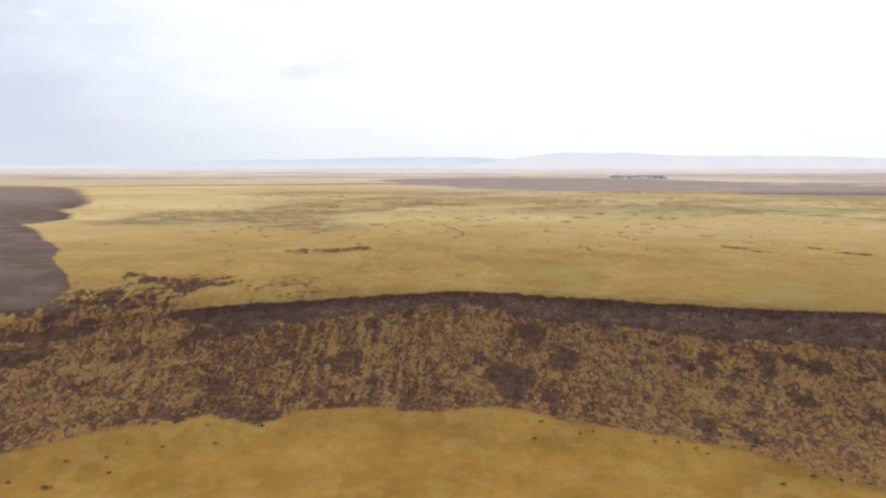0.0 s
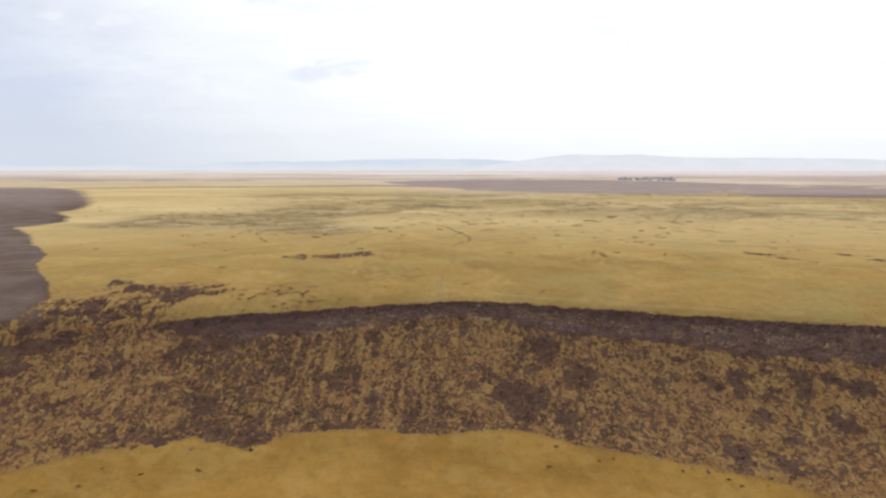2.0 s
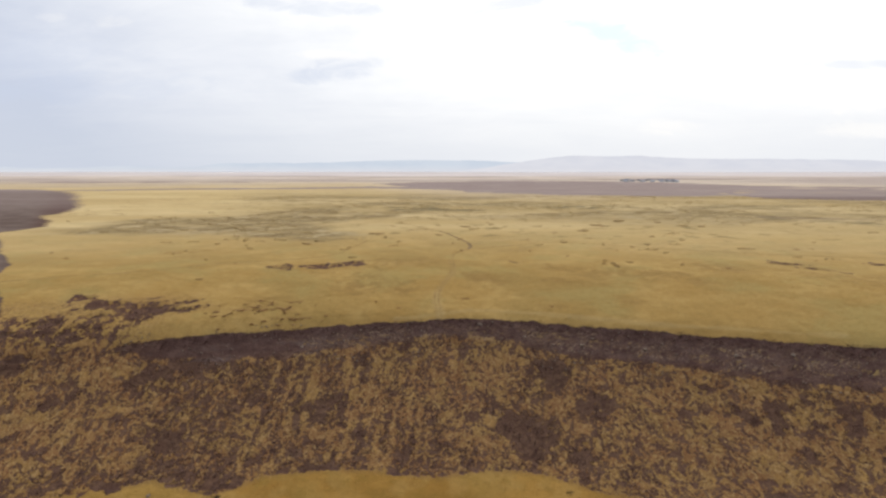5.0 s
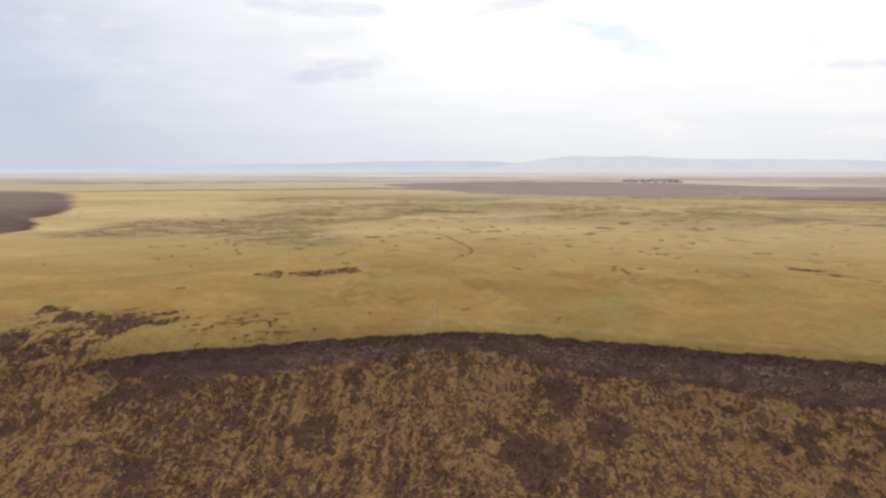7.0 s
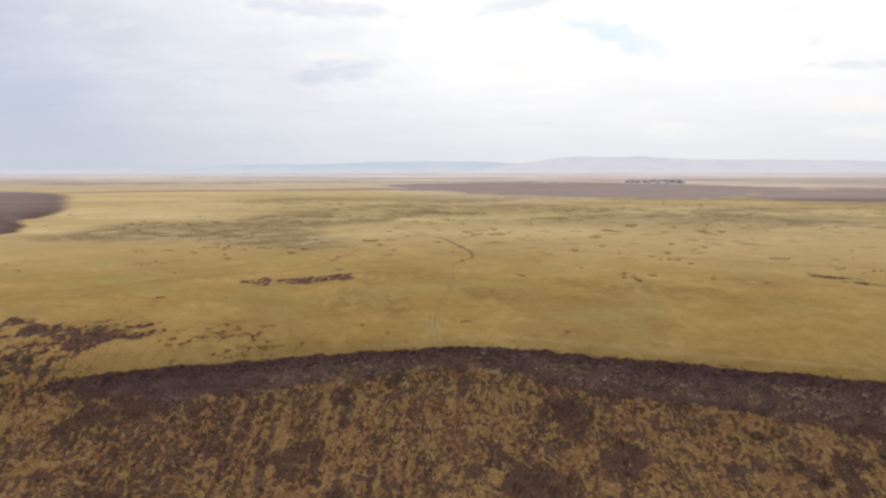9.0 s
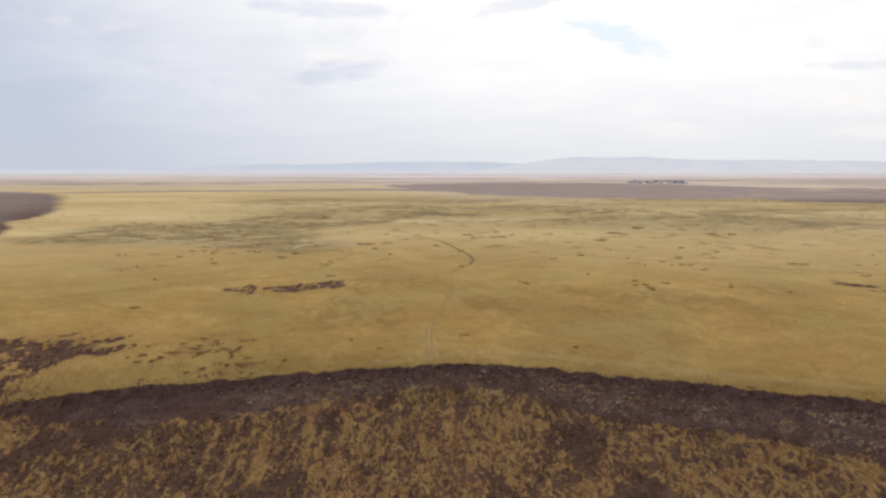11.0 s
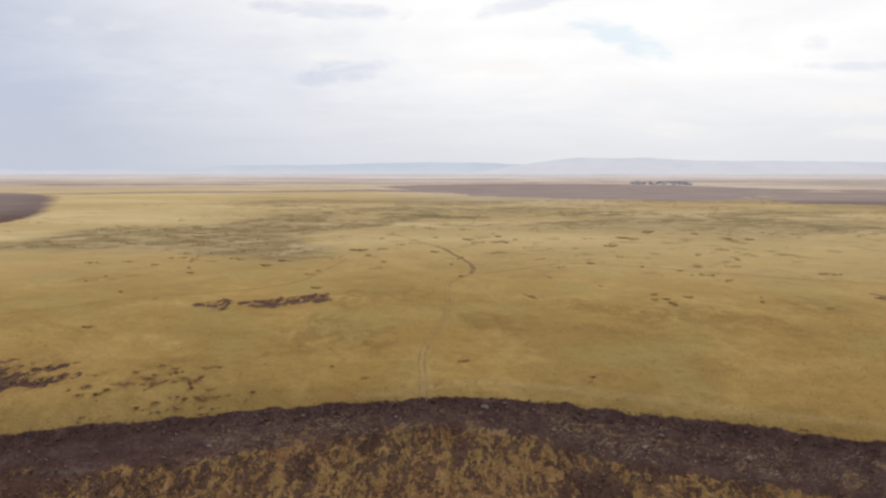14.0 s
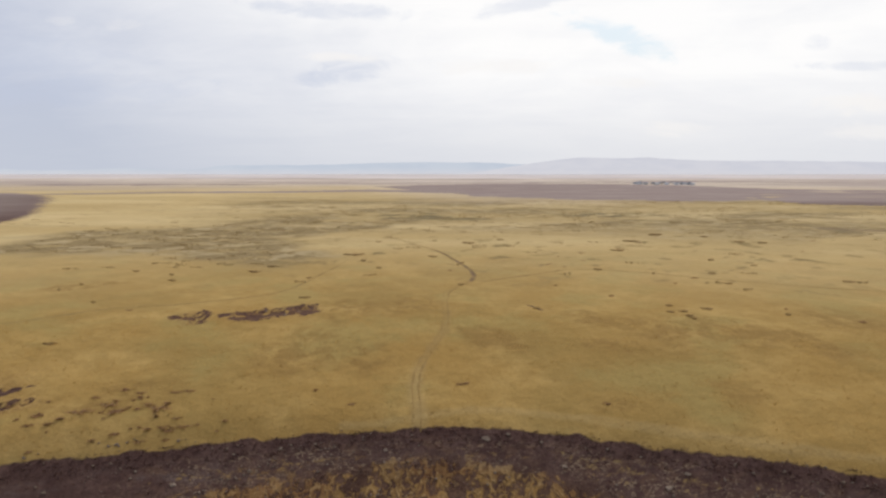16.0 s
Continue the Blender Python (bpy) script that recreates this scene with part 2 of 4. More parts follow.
SPARED = ((-23.5, 206.6, 1.3, 4.7), (-18.6, 184.9, 1, 3.9), (-34.8, 193.5, 1.9, 2.6), (10.3, 192.8, 3.5, 4.3), (32.1, 204.3, 2.2, 4.4), (27.7, 189.6, 2.7, 1.7), (35.2, 195.4, 3, 2), (17.7, 219.7, 5, 1.8), (12, 215.1, 1.6, 4.9), (90.4, 215.6, 1.4, 5.1), (82.4, 216.9, 3.8, 2.5), (89.6, 208.9, 1.6, 2.3), (105.2, 204, 3.2, 2.4), (76.9, 191, 4.7, 2.5), (86.8, 200.6, 3.3, 1.4), (49.1, 209.2, 1.9, 3.8), (96.5, 193.8, 2.4, 1.6), (110.5, 217, 2.9, 1.2), (71.9, 196.6, 2, 1.5), (74.3, 218.2, 2.7, 1.5), (81, 209.8, 0.8, 4.3))
SPARED_WEST = ((-108.9, 206.4, 9.3, 2.6), (-95.2, 203.1, 1.1, 4.7), (-87.4, 187.5, 1.8, 5), (-93.1, 218.2, 6, 2), (-78.4, 191.3, 3.3, 3.1), (-115.4, 211.5, 3.9, 0.9), (-103, 191.8, 3.3, 1.6), (-100, 200.1, 2.7, 1.7), (-78.9, 206.7, 3, 1.7), (-88.2, 205.6, 4.2, 2.5))
HOLLOWS = ((-107.5, 231.2, 6, 3.8), (-94.8, 243.2, 7.8, 6.2), (-107.6, 249.8, 5.5, 3.2), (-117.9, 258.2, 3, 2.6), (-84.5, 242.4, 6.4, 2), (-130.2, 227.1, 3.2, 1.3), (-117.4, 225.2, 4, 1.1), (-117.5, 236.9, 6, 3), (-125.6, 233.6, 3.8, 1.2), (-106.2, 240.2, 3.2, 2.3), (-67.2, 291.3, 3.6, 3.8), (-64.1, 286.8, 2, 3.4), (-46.7, 290.9, 9, 4), (-40.1, 295.2, 3.6, 3.4), (-50.4, 288.3, 4.2, 3.2), (139, 332, 4, 2.5), (144, 322, 4, 2), (178, 343, 5, 2), (182, 328, 4, 4))
ROUGH_PATCH = ((54.8, 281.3, 14, 14.4), (75.4, 286.9, 10, 13.9), (82.2, 286.9, 12, 8), (89.2, 280, 9, 8.9), (61, 249.8, 6, 5), (108.3, 307.9, 10, 15.2), (43.4, 269, 9, 4.7), (38.8, 290.1, 7, 8.7), (-25, 292.6, 11, 17.6), (-11.7, 298.9, 11, 11.5), (-16.5, 257.7, 8, 9.2), (12.3, 270.6, 9, 10), (19.4, 268.4, 8, 7.4), (-31.8, 260.9, 10, 13.7), (-62.9, 242.6, 14, 7), (148, 300, 22, 12), (36, 240, 6, 3), (-122, 352, 12, 9), (-98, 246, 22, 9))
GULLIES = (((136, 300), (140, 288), (145, 276), (151, 266)), ((175, 294), (180, 281)), ((180, 275), (183, 266), (186, 254)), ((23.8, 303.9), (26.1, 298.3), (27.8, 294.6), (29.6, 291.6)))
THICKETS = (((253, 560), (282, 522), (312, 488), (345, 455), (352, 430), (322, 428), (296, 470), (262, 520)), ((-66, 700), (-20, 715), (25, 650), (25, 610), (-30, 622), (-62, 635)), ((100, 690), (140, 735), (225, 700), (140, 650)))
GREY_SCRUB = ((-232, 433), (-241, 522), (-193, 567), (-134, 615), (-72, 570), (-74, 532), (-101, 470), (-67, 400), (-67, 372), (-95, 368), (-136, 410), (-158, 407))
TRACK = ((-2.4, 229), (-2.4, 234.5), (-3.2, 239.1), (-3.5, 243.7), (-3.4, 250.1), (-2.2, 256.7), (0.1, 265.4), (1.8, 273.2), (2.2, 284.8), (1.5, 300.8), (1.9, 316), (5.8, 326.7), (9.8, 333.9), (11.8, 348.5), (10.4, 363), (6, 382.3), (0.3, 404.9), (-5.6, 423.7), (-15.1, 442.1), (-40, 500))
RIM_TRAIL = ((-16, 230.6), (-7.6, 231.5), (-0.2, 233.1), (7.4, 234.5), (15, 234.3), (25.5, 232.1), (40, 227.5), (53.3, 223.3), (65.6, 219.4), (74.8, 216.7), (110, 205))
WEST_TRAIL = ((-180, 232), (-111.9, 272), (-102.5, 282.5), (-93.8, 292), (-79.4, 296.3), (-65.6, 304.2), (-55.3, 310.5), (-49.6, 322.9), (-48.1, 340.6), (-43.8, 372.9))
EAST_TRAIL = ((13.3, 334), (47.8, 361.7), (61.7, 364.2), (80.3, 355.1), (94.5, 345.3), (108.5, 335.7), (121.7, 327.6), (139.9, 321), (230, 290))


def spots(x, s, marks):
    """How deep inside the nearest of several oval marks, with ragged edges."""
    best = np.full(x.shape, -2.0)
    for cx, cs, rx, rs in marks:
        near = (np.abs(x - cx) < 3 * rx + 3) & (np.abs(s - cs) < 3 * rs + 3)
        if near.any():
            best[near] = np.maximum(best[near], 1 - np.hypot((x[near] - cx) / rx, (s[near] - cs) / rs))
    return best


def charred(x, y):
    """How burnt the ground is: over 0.5 it is black."""
    s = climb(x, y)
    rim, foot, base = along(x, RIM), along(x, BELT_FOOT), along(x, SCORCH_FOOT)
    fine = layers(x / 2.3, s / 3.6, 21, 3, 0.62)
    blotch = layers(x / 7, s / 12, 23, 3)
    wide = layers(x / 28, s / 24, 25, 2)
    ragged = layers(x / 3.5, s / 3.5, 27, 3, 0.6) - 0.5
    # mottled slope: mean share of burnt ground, darker and spared spots, and rills down the middle
    wx, ws = x + 7.5 * (layers(x / 5, s / 5, 33, 4, 0.6) - 0.5), s + 8 * (layers(x / 5, s / 5, 35, 4, 0.6) - 0.5)
    dense = 0.53 + 0.16 * (blotch - 0.5) + 0.12 * (wide - 0.5) + 0.06 * step(s, 196, 181)
    dense = dense - 0.15 * step(-x, 74, 98) - 0.04 * step(x, 0, 15) - 0.08 * step(x, 40, 70) + 0.06 * step(-x, 40, 56)
    rill = np.abs(layers((x + 2.5 * (layers(x / 8, s / 9, 37, 2) - 0.5)) / 3.2, s / 22, 39, 2, 0.5) - 0.5)
    dense = dense + step(x, -60, -46) * (1 - step(x, -10, 0)) * (0.16 - 1.7 * rill)
    dense = dense + (0.50 + 0.15 * step(x, 50, 80)) * step(spots(wx, ws, MID_BLOTCH + EAST_BLOTCH + WEST_BLOTCH), -0.3, 0.3)
    dense = dense - 0.34 * step(spots(wx, ws, SPARED + SPARED_WEST), -0.4, 0.3)
    blur = 0.7 + 4 * step(-x, 78, 100) + 4 * step(x, 60, 90)
    on_slope = step((s - base + (2.2 + 9 * step(x, 30, 70) + 6 * step(-x, 60, 90)) * ragged) / blur, -1, 1) * (1 - step(s - foot, 0, 3))
    fade = step(x, 50, 95) * step(s - base, 12, -3) * 0.28
    out = on_slope * np.clip(dense + 0.22 * (fine - 0.5) - fade, 0.03, 1.1)
    # the black belt under the rim
    belt = np.minimum(rim - s + 1.6 * ragged, (s - foot) * 0.8 + 3.2 * ragged)
    belt = belt * step(x, -103, -92) - 3 * (1 - step(x, -103, -92))
    pale = step(layers(x / 3.4, s / 0.55, 29, 3, 0.62), 0.53, 0.65) * step(rim - s, 1.5, 4.0) * 0.5 * (0.3 + 0.7 * step(x, -58, -40))
    out = np.maximum(out, step(belt, -0.9, 0.9) * (1 - pale))
    # broken ground where the belt runs out westward
    loose = step(-x, 86, 100) * step(s, 218, 224) * (1 - step(s, 240 + 0.0 * x, 247))
    torn = np.abs(layers(wx / 3.2, ws / 3.0, 63, 2, 0.5) - 0.5)
    out = np.maximum(out, loose * np.clip(0.52 + 1.6 * (fine - 0.5) + 0.8 * (blotch - 0.5) - 3.0 * (0.12 - np.minimum(torn, 0.12)), 0, 1))
    out = np.maximum(out, 1.15 * step(inside(x, s, LEFT_BAND) + 2.0 * ragged, -0.7, 0.7) * (1 - 0.75 * step(layers(x / 12, s / 1.3, 69, 2), 0.56, 0.66) * step(221.5 - s, 0, 2)))
    deep = spots(x, s, HOLLOWS)
    out = np.maximum(out, np.where(deep > -1.2, (0.84 - 0.4 * step(torn, 0.05, 0.0) * step(deep, 0.6, 0.1)) * step(deep + 2.2 * ragged + 2.4 * (fine - 0.5), -0.4, 0.15), 0))
    for line in GULLIES:
        out = np.maximum(out, 0.9 * step(0.5 - beside(x, y, line) + 1.8 * ragged, -0.3, 0.5))
    # burnt fields on the plain
    big = layers(x / 45, y / 45, 31, 4, 0.6) - 0.5
    for ring, rough in ((WEST_BURN, 9), (FAR_BURN, 60), (EAST_BURN, 60)) + ((FAR_STRIPS[0], 20),) + tuple((r, 90) for r in FAR_STRIPS[1:]):
        burnt = 0.96 * step(inside(x, y, ring) + rough * big + 3 * ragged, -1.5, 2.5)
        out = np.maximum(out, burnt * step(s + 2 * ragged, 229.5, 231.5))
    out = np.maximum(out, 0.42 * step(inside(x, y, EAST_STRIP) + 26 * big + 3 * ragged, -3, 4))
    out = np.maximum(out, (0.56 + 0.5 * (layers(x / 90, y / 160, 65, 3) - 0.5)) * step(inside(x, y, FADED_BURN) + 150 * big, -40, 40))
    return out


def spread(parts):
    return np.concatenate([np.arange(a, b, d) for a, b, d in parts])


def growing(start, end, first, rate):
    out, v, d = [], start, first
    while v < end:
        out.append(v)
        v, d = v + d, d * rate
    return np.array(out + [end])


# ---- materials ----
def material(name):
    m = bpy.data.materials.new(name)
    m.use_nodes = True
    return m, Graph(m.node_tree)


def finish(g, color, rough, relief=None, strength=0.3, distance=0.1, thin=0.0, fuzz=None):
    b = g.node("ShaderNodeBsdfPrincipled", Base_Color=color, Roughness=rough)
    b.inputs["Specular IOR Level"].default_value = 0.03
    if fuzz is not None:
        g.feed(b.inputs["Sheen Weight"], fuzz)
        b.inputs["Sheen Roughness"].default_value, b.inputs["Sheen Tint"].default_value = 0.35, (1.0, 0.78, 0.30, 1)
    if relief is not None:
        g.tree.links.new(g.node("ShaderNodeBump", Strength=strength, Distance=distance, Height=relief).outputs[0], b.inputs["Normal"])
    surface = b.outputs[0]
    if thin:
        through_leaf = g.node("ShaderNodeBsdfTranslucent", Color=color)
        both = g.node("ShaderNodeMixShader", Fac=thin)
        g.tree.links.new(surface, both.inputs[1])
        g.tree.links.new(through_leaf.outputs[0], both.inputs[2])
        surface = both.outputs[0]
    g.tree.links.new(surface, g.node("ShaderNodeOutputMaterial").inputs["Surface"])


def plain_material(name, low, high, scale, rough=0.9, relief=0.3, thin=0.0):
    m, g = material(name)
    at = g.node("ShaderNodeTexCoord").outputs["Object"]
    n = g.noise(at, scale, 5.0, 0.6)
    chance = g.node("ShaderNodeObjectInfo").outputs["Random"]
    color = g.mix(g.ramp(g.math("ADD", n, g.math("MULTIPLY", chance, 0.15)), 0.35, 0.75), low, high)
    finish(g, color, rough, n, relief, 0.05, thin)
    return m


ground_mat, g = material("steppe_ground")
at = g.node("ShaderNodeTexCoord").outputs["Object"]


def attr(name):
    n = g.node("ShaderNodeAttribute")
    n.attribute_name = name
    return n.outputs["Fac"]


def layer_mix(value, low, high, a, b):
    return g.mix(g.ramp(value, low, high), a, b)


tiny = g.noise(at, 1.6, 5.0, 0.65)
small = g.noise(at, 0.28, 5.0, 0.6)
wide = g.noise(at, 0.045, 5.0, 0.6)
vast = g.noise(at, 0.006, 5.0, 0.6, (0.5, 1.4, 1.0))
streak = g.noise(at, 0.02, 6.0, 0.7, (0.35, 1.0, 1.0))
clump = g.noise(at, 0.085, 4.0, 0.62, (0.85, 0.7, 1.0))
strip = g.noise(at, 0.0016, 4.0, 0.6, (0.6, 1.0, 1.0))
bent = g.node("ShaderNodeVectorMath")
bent.operation = "ADD"
g.feed(bent.inputs[0], at)
bent.inputs[1].default_value = (211.0, 83.0, 0.0)
far, scorch = attr("far"), attr("scorch")
grass = layer_mix(wide, 0.35, 0.68, (0.325, 0.202, 0.063), (0.418, 0.276, 0.097))
grass = g.mix(g.math("MULTIPLY", g.ramp(small, 0.42, 0.66), 0.52), grass, (0.262, 0.166, 0.052))
grass = g.mix(g.math("MULTIPLY", g.ramp(g.noise(at, 0.022, 5.0, 0.6), 0.46, 0.62), 0.75), grass, (0.258, 0.166, 0.052))
hue = g.noise(bent.outputs[0], 0.035, 5.0, 0.62)
grass = g.mix(g.ramp(hue, 0.50, 0.64, 0.0, 0.7), grass, (0.298, 0.218, 0.076))
grass = g.mix(g.ramp(hue, 0.36, 0.48, 0.28, 0.0), grass, (0.315, 0.185, 0.053))
foot_grass = layer_mix(wide, 0.35, 0.65, (0.248, 0.133, 0.030), (0.335, 0.187, 0.046))
foot_grass = g.mix(g.ramp(hue, 0.48, 0.62, 0.0, 0.7), foot_grass, (0.305, 0.187, 0.052))
foot_grass = g.mix(g.ramp(g.noise(bent.outputs[0], 0.1, 4.0, 0.6), 0.50, 0.62, 0.0, 0.45), foot_grass, (0.345, 0.215, 0.068))
foot_grass = g.mix(g.math("MULTIPLY", g.ramp(small, 0.45, 0.7), 0.55), foot_grass, (0.215, 0.128, 0.028))
patchy = g.noise(bent.outputs[0], 0.12, 4.0, 0.6)
grass = g.mix(attr("foot"), grass, foot_grass)
straw = layer_mix(vast, 0.38, 0.64, (0.46, 0.331, 0.152), (0.58, 0.44, 0.23))
straw = g.mix(g.math("MULTIPLY", g.ramp(streak, 0.48, 0.66), 0.3), straw, (0.30, 0.235, 0.115))
grass = g.mix(far, grass, straw)
rough_cover = g.noise(at, 0.055, 6.0, 0.72, (0.7, 0.8, 1.0))
grass = g.mix(g.math("MULTIPLY", attr("scrub"), g.ramp(rough_cover, 0.40, 0.52, 0.5, 1.0)), grass, layer_mix(small, 0.4, 0.6, (0.192, 0.137, 0.067), (0.265, 0.193, 0.098)))
hummock = g.noise(bent.outputs[0], 0.06, 4.0, 0.6, (0.8, 0.9, 1.0), 0.8)
grass = g.mix(g.math("MULTIPLY", attr("scrub"), g.ramp(hummock, 0.53, 0.60, 0.0, 0.65)), grass, (0.44, 0.345, 0.20))
grass = g.mix(g.math("MULTIPLY", attr("thicket"), g.ramp(rough_cover, 0.40, 0.52)), grass, layer_mix(small, 0.4, 0.6, (0.125, 0.098, 0.055), (0.19, 0.148, 0.08)))
grass = g.mix(g.math("MULTIPLY", attr("specks"), g.ramp(clump, 0.565, 0.65)), grass, (0.222, 0.159, 0.070))
# far plain paled, pinked and streaked by distance: haze put into its colour
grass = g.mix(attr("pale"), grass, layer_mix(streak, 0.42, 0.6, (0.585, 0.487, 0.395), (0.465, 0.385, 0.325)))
grass = g.mix(attr("far_haze"), grass, layer_mix(streak, 0.42, 0.6, (0.67, 0.58, 0.525), (0.57, 0.49, 0.455)))
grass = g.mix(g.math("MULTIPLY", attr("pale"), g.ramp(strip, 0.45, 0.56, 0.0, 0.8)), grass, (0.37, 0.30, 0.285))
grass = g.mix(g.math("MULTIPLY", attr("far_haze"), g.ramp(strip, 0.36, 0.44, 0.6, 0.0)), grass, (0.74, 0.68, 0.66))
grass = g.mix(g.ramp(attr("far_haze"), 0.7, 1.0, 0.0, 0.7), grass, (0.63, 0.585, 0.60))
grass = g.mix(g.math("MULTIPLY", attr("rough"), g.ramp(g.noise(at, 0.3, 5.0, 0.7, (0.75, 0.6, 0.5), 0.5), 0.40, 0.58, 0.06, 0.75)), grass, layer_mix(tiny, 0.4, 0.6, (0.190, 0.110, 0.035), (0.246, 0.150, 0.050)))
grass = g.mix(g.math("MULTIPLY", scorch, 0.92), grass, g.mix(g.ramp(patchy, 0.36, 0.66), layer_mix(small, 0.38, 0.66, (0.185, 0.094, 0.042), (0.265, 0.142, 0.060)), layer_mix(small, 0.38, 0.66, (0.236, 0.133, 0.043), (0.320, 0.185, 0.061))))
grass = g.mix(g.math("MULTIPLY", attr("worn"), g.ramp(tiny, 0.3, 0.62, 0.45, 1.0)), grass, layer_mix(small, 0.35, 0.65, (0.228, 0.150, 0.061), (0.30, 0.203, 0.086)))
grass = g.mix(attr("bleached"), grass, layer_mix(small, 0.35, 0.65, (0.41, 0.29, 0.125), (0.46, 0.335, 0.155)))
grass = g.mix(g.math("MULTIPLY", attr("belt"), 0.85), grass, layer_mix(small, 0.36, 0.64, (0.185, 0.118, 0.060), (0.285, 0.192, 0.102)))
grass = g.mix(g.ramp(tiny, 0.38, 0.75, 0.0, 0.45), grass, g.mix(0.5, grass, (0.14, 0.09, 0.035)))
ash = layer_mix(small, 0.4, 0.68, (0.084, 0.046, 0.037), (0.125, 0.073, 0.058))
ash = g.mix(g.math("MULTIPLY", attr("grain"), 0.9), ash, layer_mix(small, 0.4, 0.66, (0.090, 0.048, 0.031), (0.132, 0.074, 0.046)))
ash = g.mix(g.ramp(tiny, 0.42, 0.72, 0.0, 0.6), ash, (0.048, 0.027, 0.024))
ash = g.mix(g.math("MULTIPLY", attr("grey"), g.ramp(small, 0.32, 0.56, 0.3, 1.0)), ash, layer_mix(tiny, 0.38, 0.62, (0.098, 0.064, 0.053), (0.15, 0.104, 0.087)))
ash = g.mix(g.math("MULTIPLY", attr("belt"), g.ramp(g.noise(bent.outputs[0], 0.55, 4.0, 0.6, (0.6, 1.2, 1.0)), 0.50, 0.60, 0.0, 0.7)), ash, (0.152, 0.088, 0.056))
ash = g.mix(attr("field"), ash, layer_mix(wide, 0.4, 0.62, (0.112, 0.078, 0.064), (0.155, 0.114, 0.094)))
# far burnt ground lightened, haze painted into the ash colour
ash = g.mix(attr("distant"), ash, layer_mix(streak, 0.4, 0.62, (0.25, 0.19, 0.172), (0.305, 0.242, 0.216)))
bend = g.node("ShaderNodeVectorMath")
bend.operation = "ADD"
g.feed(bend.inputs[0], at)
bend.inputs[1].default_value = (31.0, 17.0, 0.0)
worms = g.noise(at, 0.42, 2.0, 0.55, (1.0, 0.75, 0.35), 1.4)
grit = g.noise(bend.outputs[0], 1.1, 2.0, 0.5, (1.0, 0.8, 0.4), 0.9)
worked = g.math("MULTIPLY", attr("grain"), g.ramp(attr("char"), 0.88, 1.05, 1.0, 0.35))
edge = g.math("ADD", attr("char"), g.math("MULTIPLY", g.math("SUBTRACT", tiny, 0.5), 0.3))
edge = g.math("ADD", edge, g.math("MULTIPLY", worked, g.math("ADD", g.math("MULTIPLY", g.math("SUBTRACT", worms, 0.5), 3.4), g.math("MULTIPLY", g.math("SUBTRACT", grit, 0.5), 2.4))))
seared = layer_mix(tiny, 0.36, 0.66, (0.156, 0.075, 0.035), (0.214, 0.111, 0.045))
seared = g.mix(g.ramp(patchy, 0.42, 0.6, 0.0, 0.6), seared, (0.192, 0.118, 0.050))
edge = g.math("SUBTRACT", edge, g.math("MULTIPLY", attr("belt"), g.ramp(g.noise(bend.outputs[0], 0.8, 3.0, 0.58, (0.7, 1.25, 0.8), 1.6), 0.53, 0.62, 0.0, 0.40)))
curl = g.ramp(g.math("ABSOLUTE", g.math("SUBTRACT", g.noise(bent.outputs[0], 0.6, 3.0, 0.55, (0.65, 1.2, 0.9), 1.2), 0.5)), 0.010, 0.050, 1.0, 0.0)
curl = g.math("MULTIPLY", curl, g.ramp(g.noise(at, 2.2, 3.0, 0.6), 0.44, 0.58, 0.1, 0.85))
ash = g.mix(g.math("MULTIPLY", attr("belt"), g.math("MULTIPLY", curl, g.ramp(patchy, 0.38, 0.54, 0.35, 1.0))), ash, (0.33, 0.24, 0.15))
sharp = g.mix(g.ramp(edge, 0.29, 0.6), grass, ash)
fleck = g.noise(bent.outputs[0], 1.2, 3.0, 0.55, (1.0, 0.75, 0.3), 0.8)
strand = g.ramp(g.math("ABSOLUTE", g.math("SUBTRACT", g.noise(bent.outputs[0], 0.5, 2.0, 0.5, (1.0, 0.75, 0.35), 1.6), 0.5)), 0.008, 0.035, 1.0, 0.0)
flecked = g.mix(g.ramp(fleck, 0.43, 0.58, 0.05, 0.85), grass, seared)
flecked = g.mix(g.math("MULTIPLY", strand, 0.6), flecked, (0.375, 0.245, 0.100))
soft_edge = g.mix(g.ramp(edge, 0.26, 0.46), flecked, seared)
soft_edge = g.mix(g.ramp(edge, 0.48, 0.74), soft_edge, ash)
soft_edge = g.mix(g.math("MULTIPLY", strand, g.ramp(edge, 0.55, 0.95, 0.45, 0.12)), soft_edge, (0.30, 0.195, 0.090))
color = g.mix(attr("grain"), sharp, soft_edge)
relief = g.math("ADD", g.math("ADD", tiny, g.math("MULTIPLY", small, 2.0)), g.math("MULTIPLY", attr("grain"), g.ramp(edge, 0.30, 0.70, 2.2, 0.0)))
# dry grass lies with a soft sheen, burnt ground does not
finish(g, color, 0.95, relief, 0.6, 0.3, fuzz=g.math("MULTIPLY", g.ramp(attr("char"), 0.1, 0.5, 0.10, 0.0), g.ramp(attr("foot"), 0.0, 1.0, 1.0, 0.35)))

dry_mat = plain_material("dry_grass", (0.36, 0.225, 0.068), (0.52, 0.345, 0.12), 0.1, thin=0.5)
char_mat = plain_material("charred_grass", (0.11, 0.064, 0.052), (0.19, 0.115, 0.092), 0.2, thin=0.3)
scrub_mat = plain_material("dry_scrub", (0.31, 0.222, 0.105), (0.41, 0.305, 0.15), 0.3, thin=0.6)
twig_mat = plain_material("dark_twigs", (0.19, 0.125, 0.075), (0.30, 0.205, 0.12), 3.0)
leaf_mat = plain_material("withered_leaves", (0.27, 0.150, 0.075), (0.40, 0.24, 0.125), 1.2, thin=0.4)
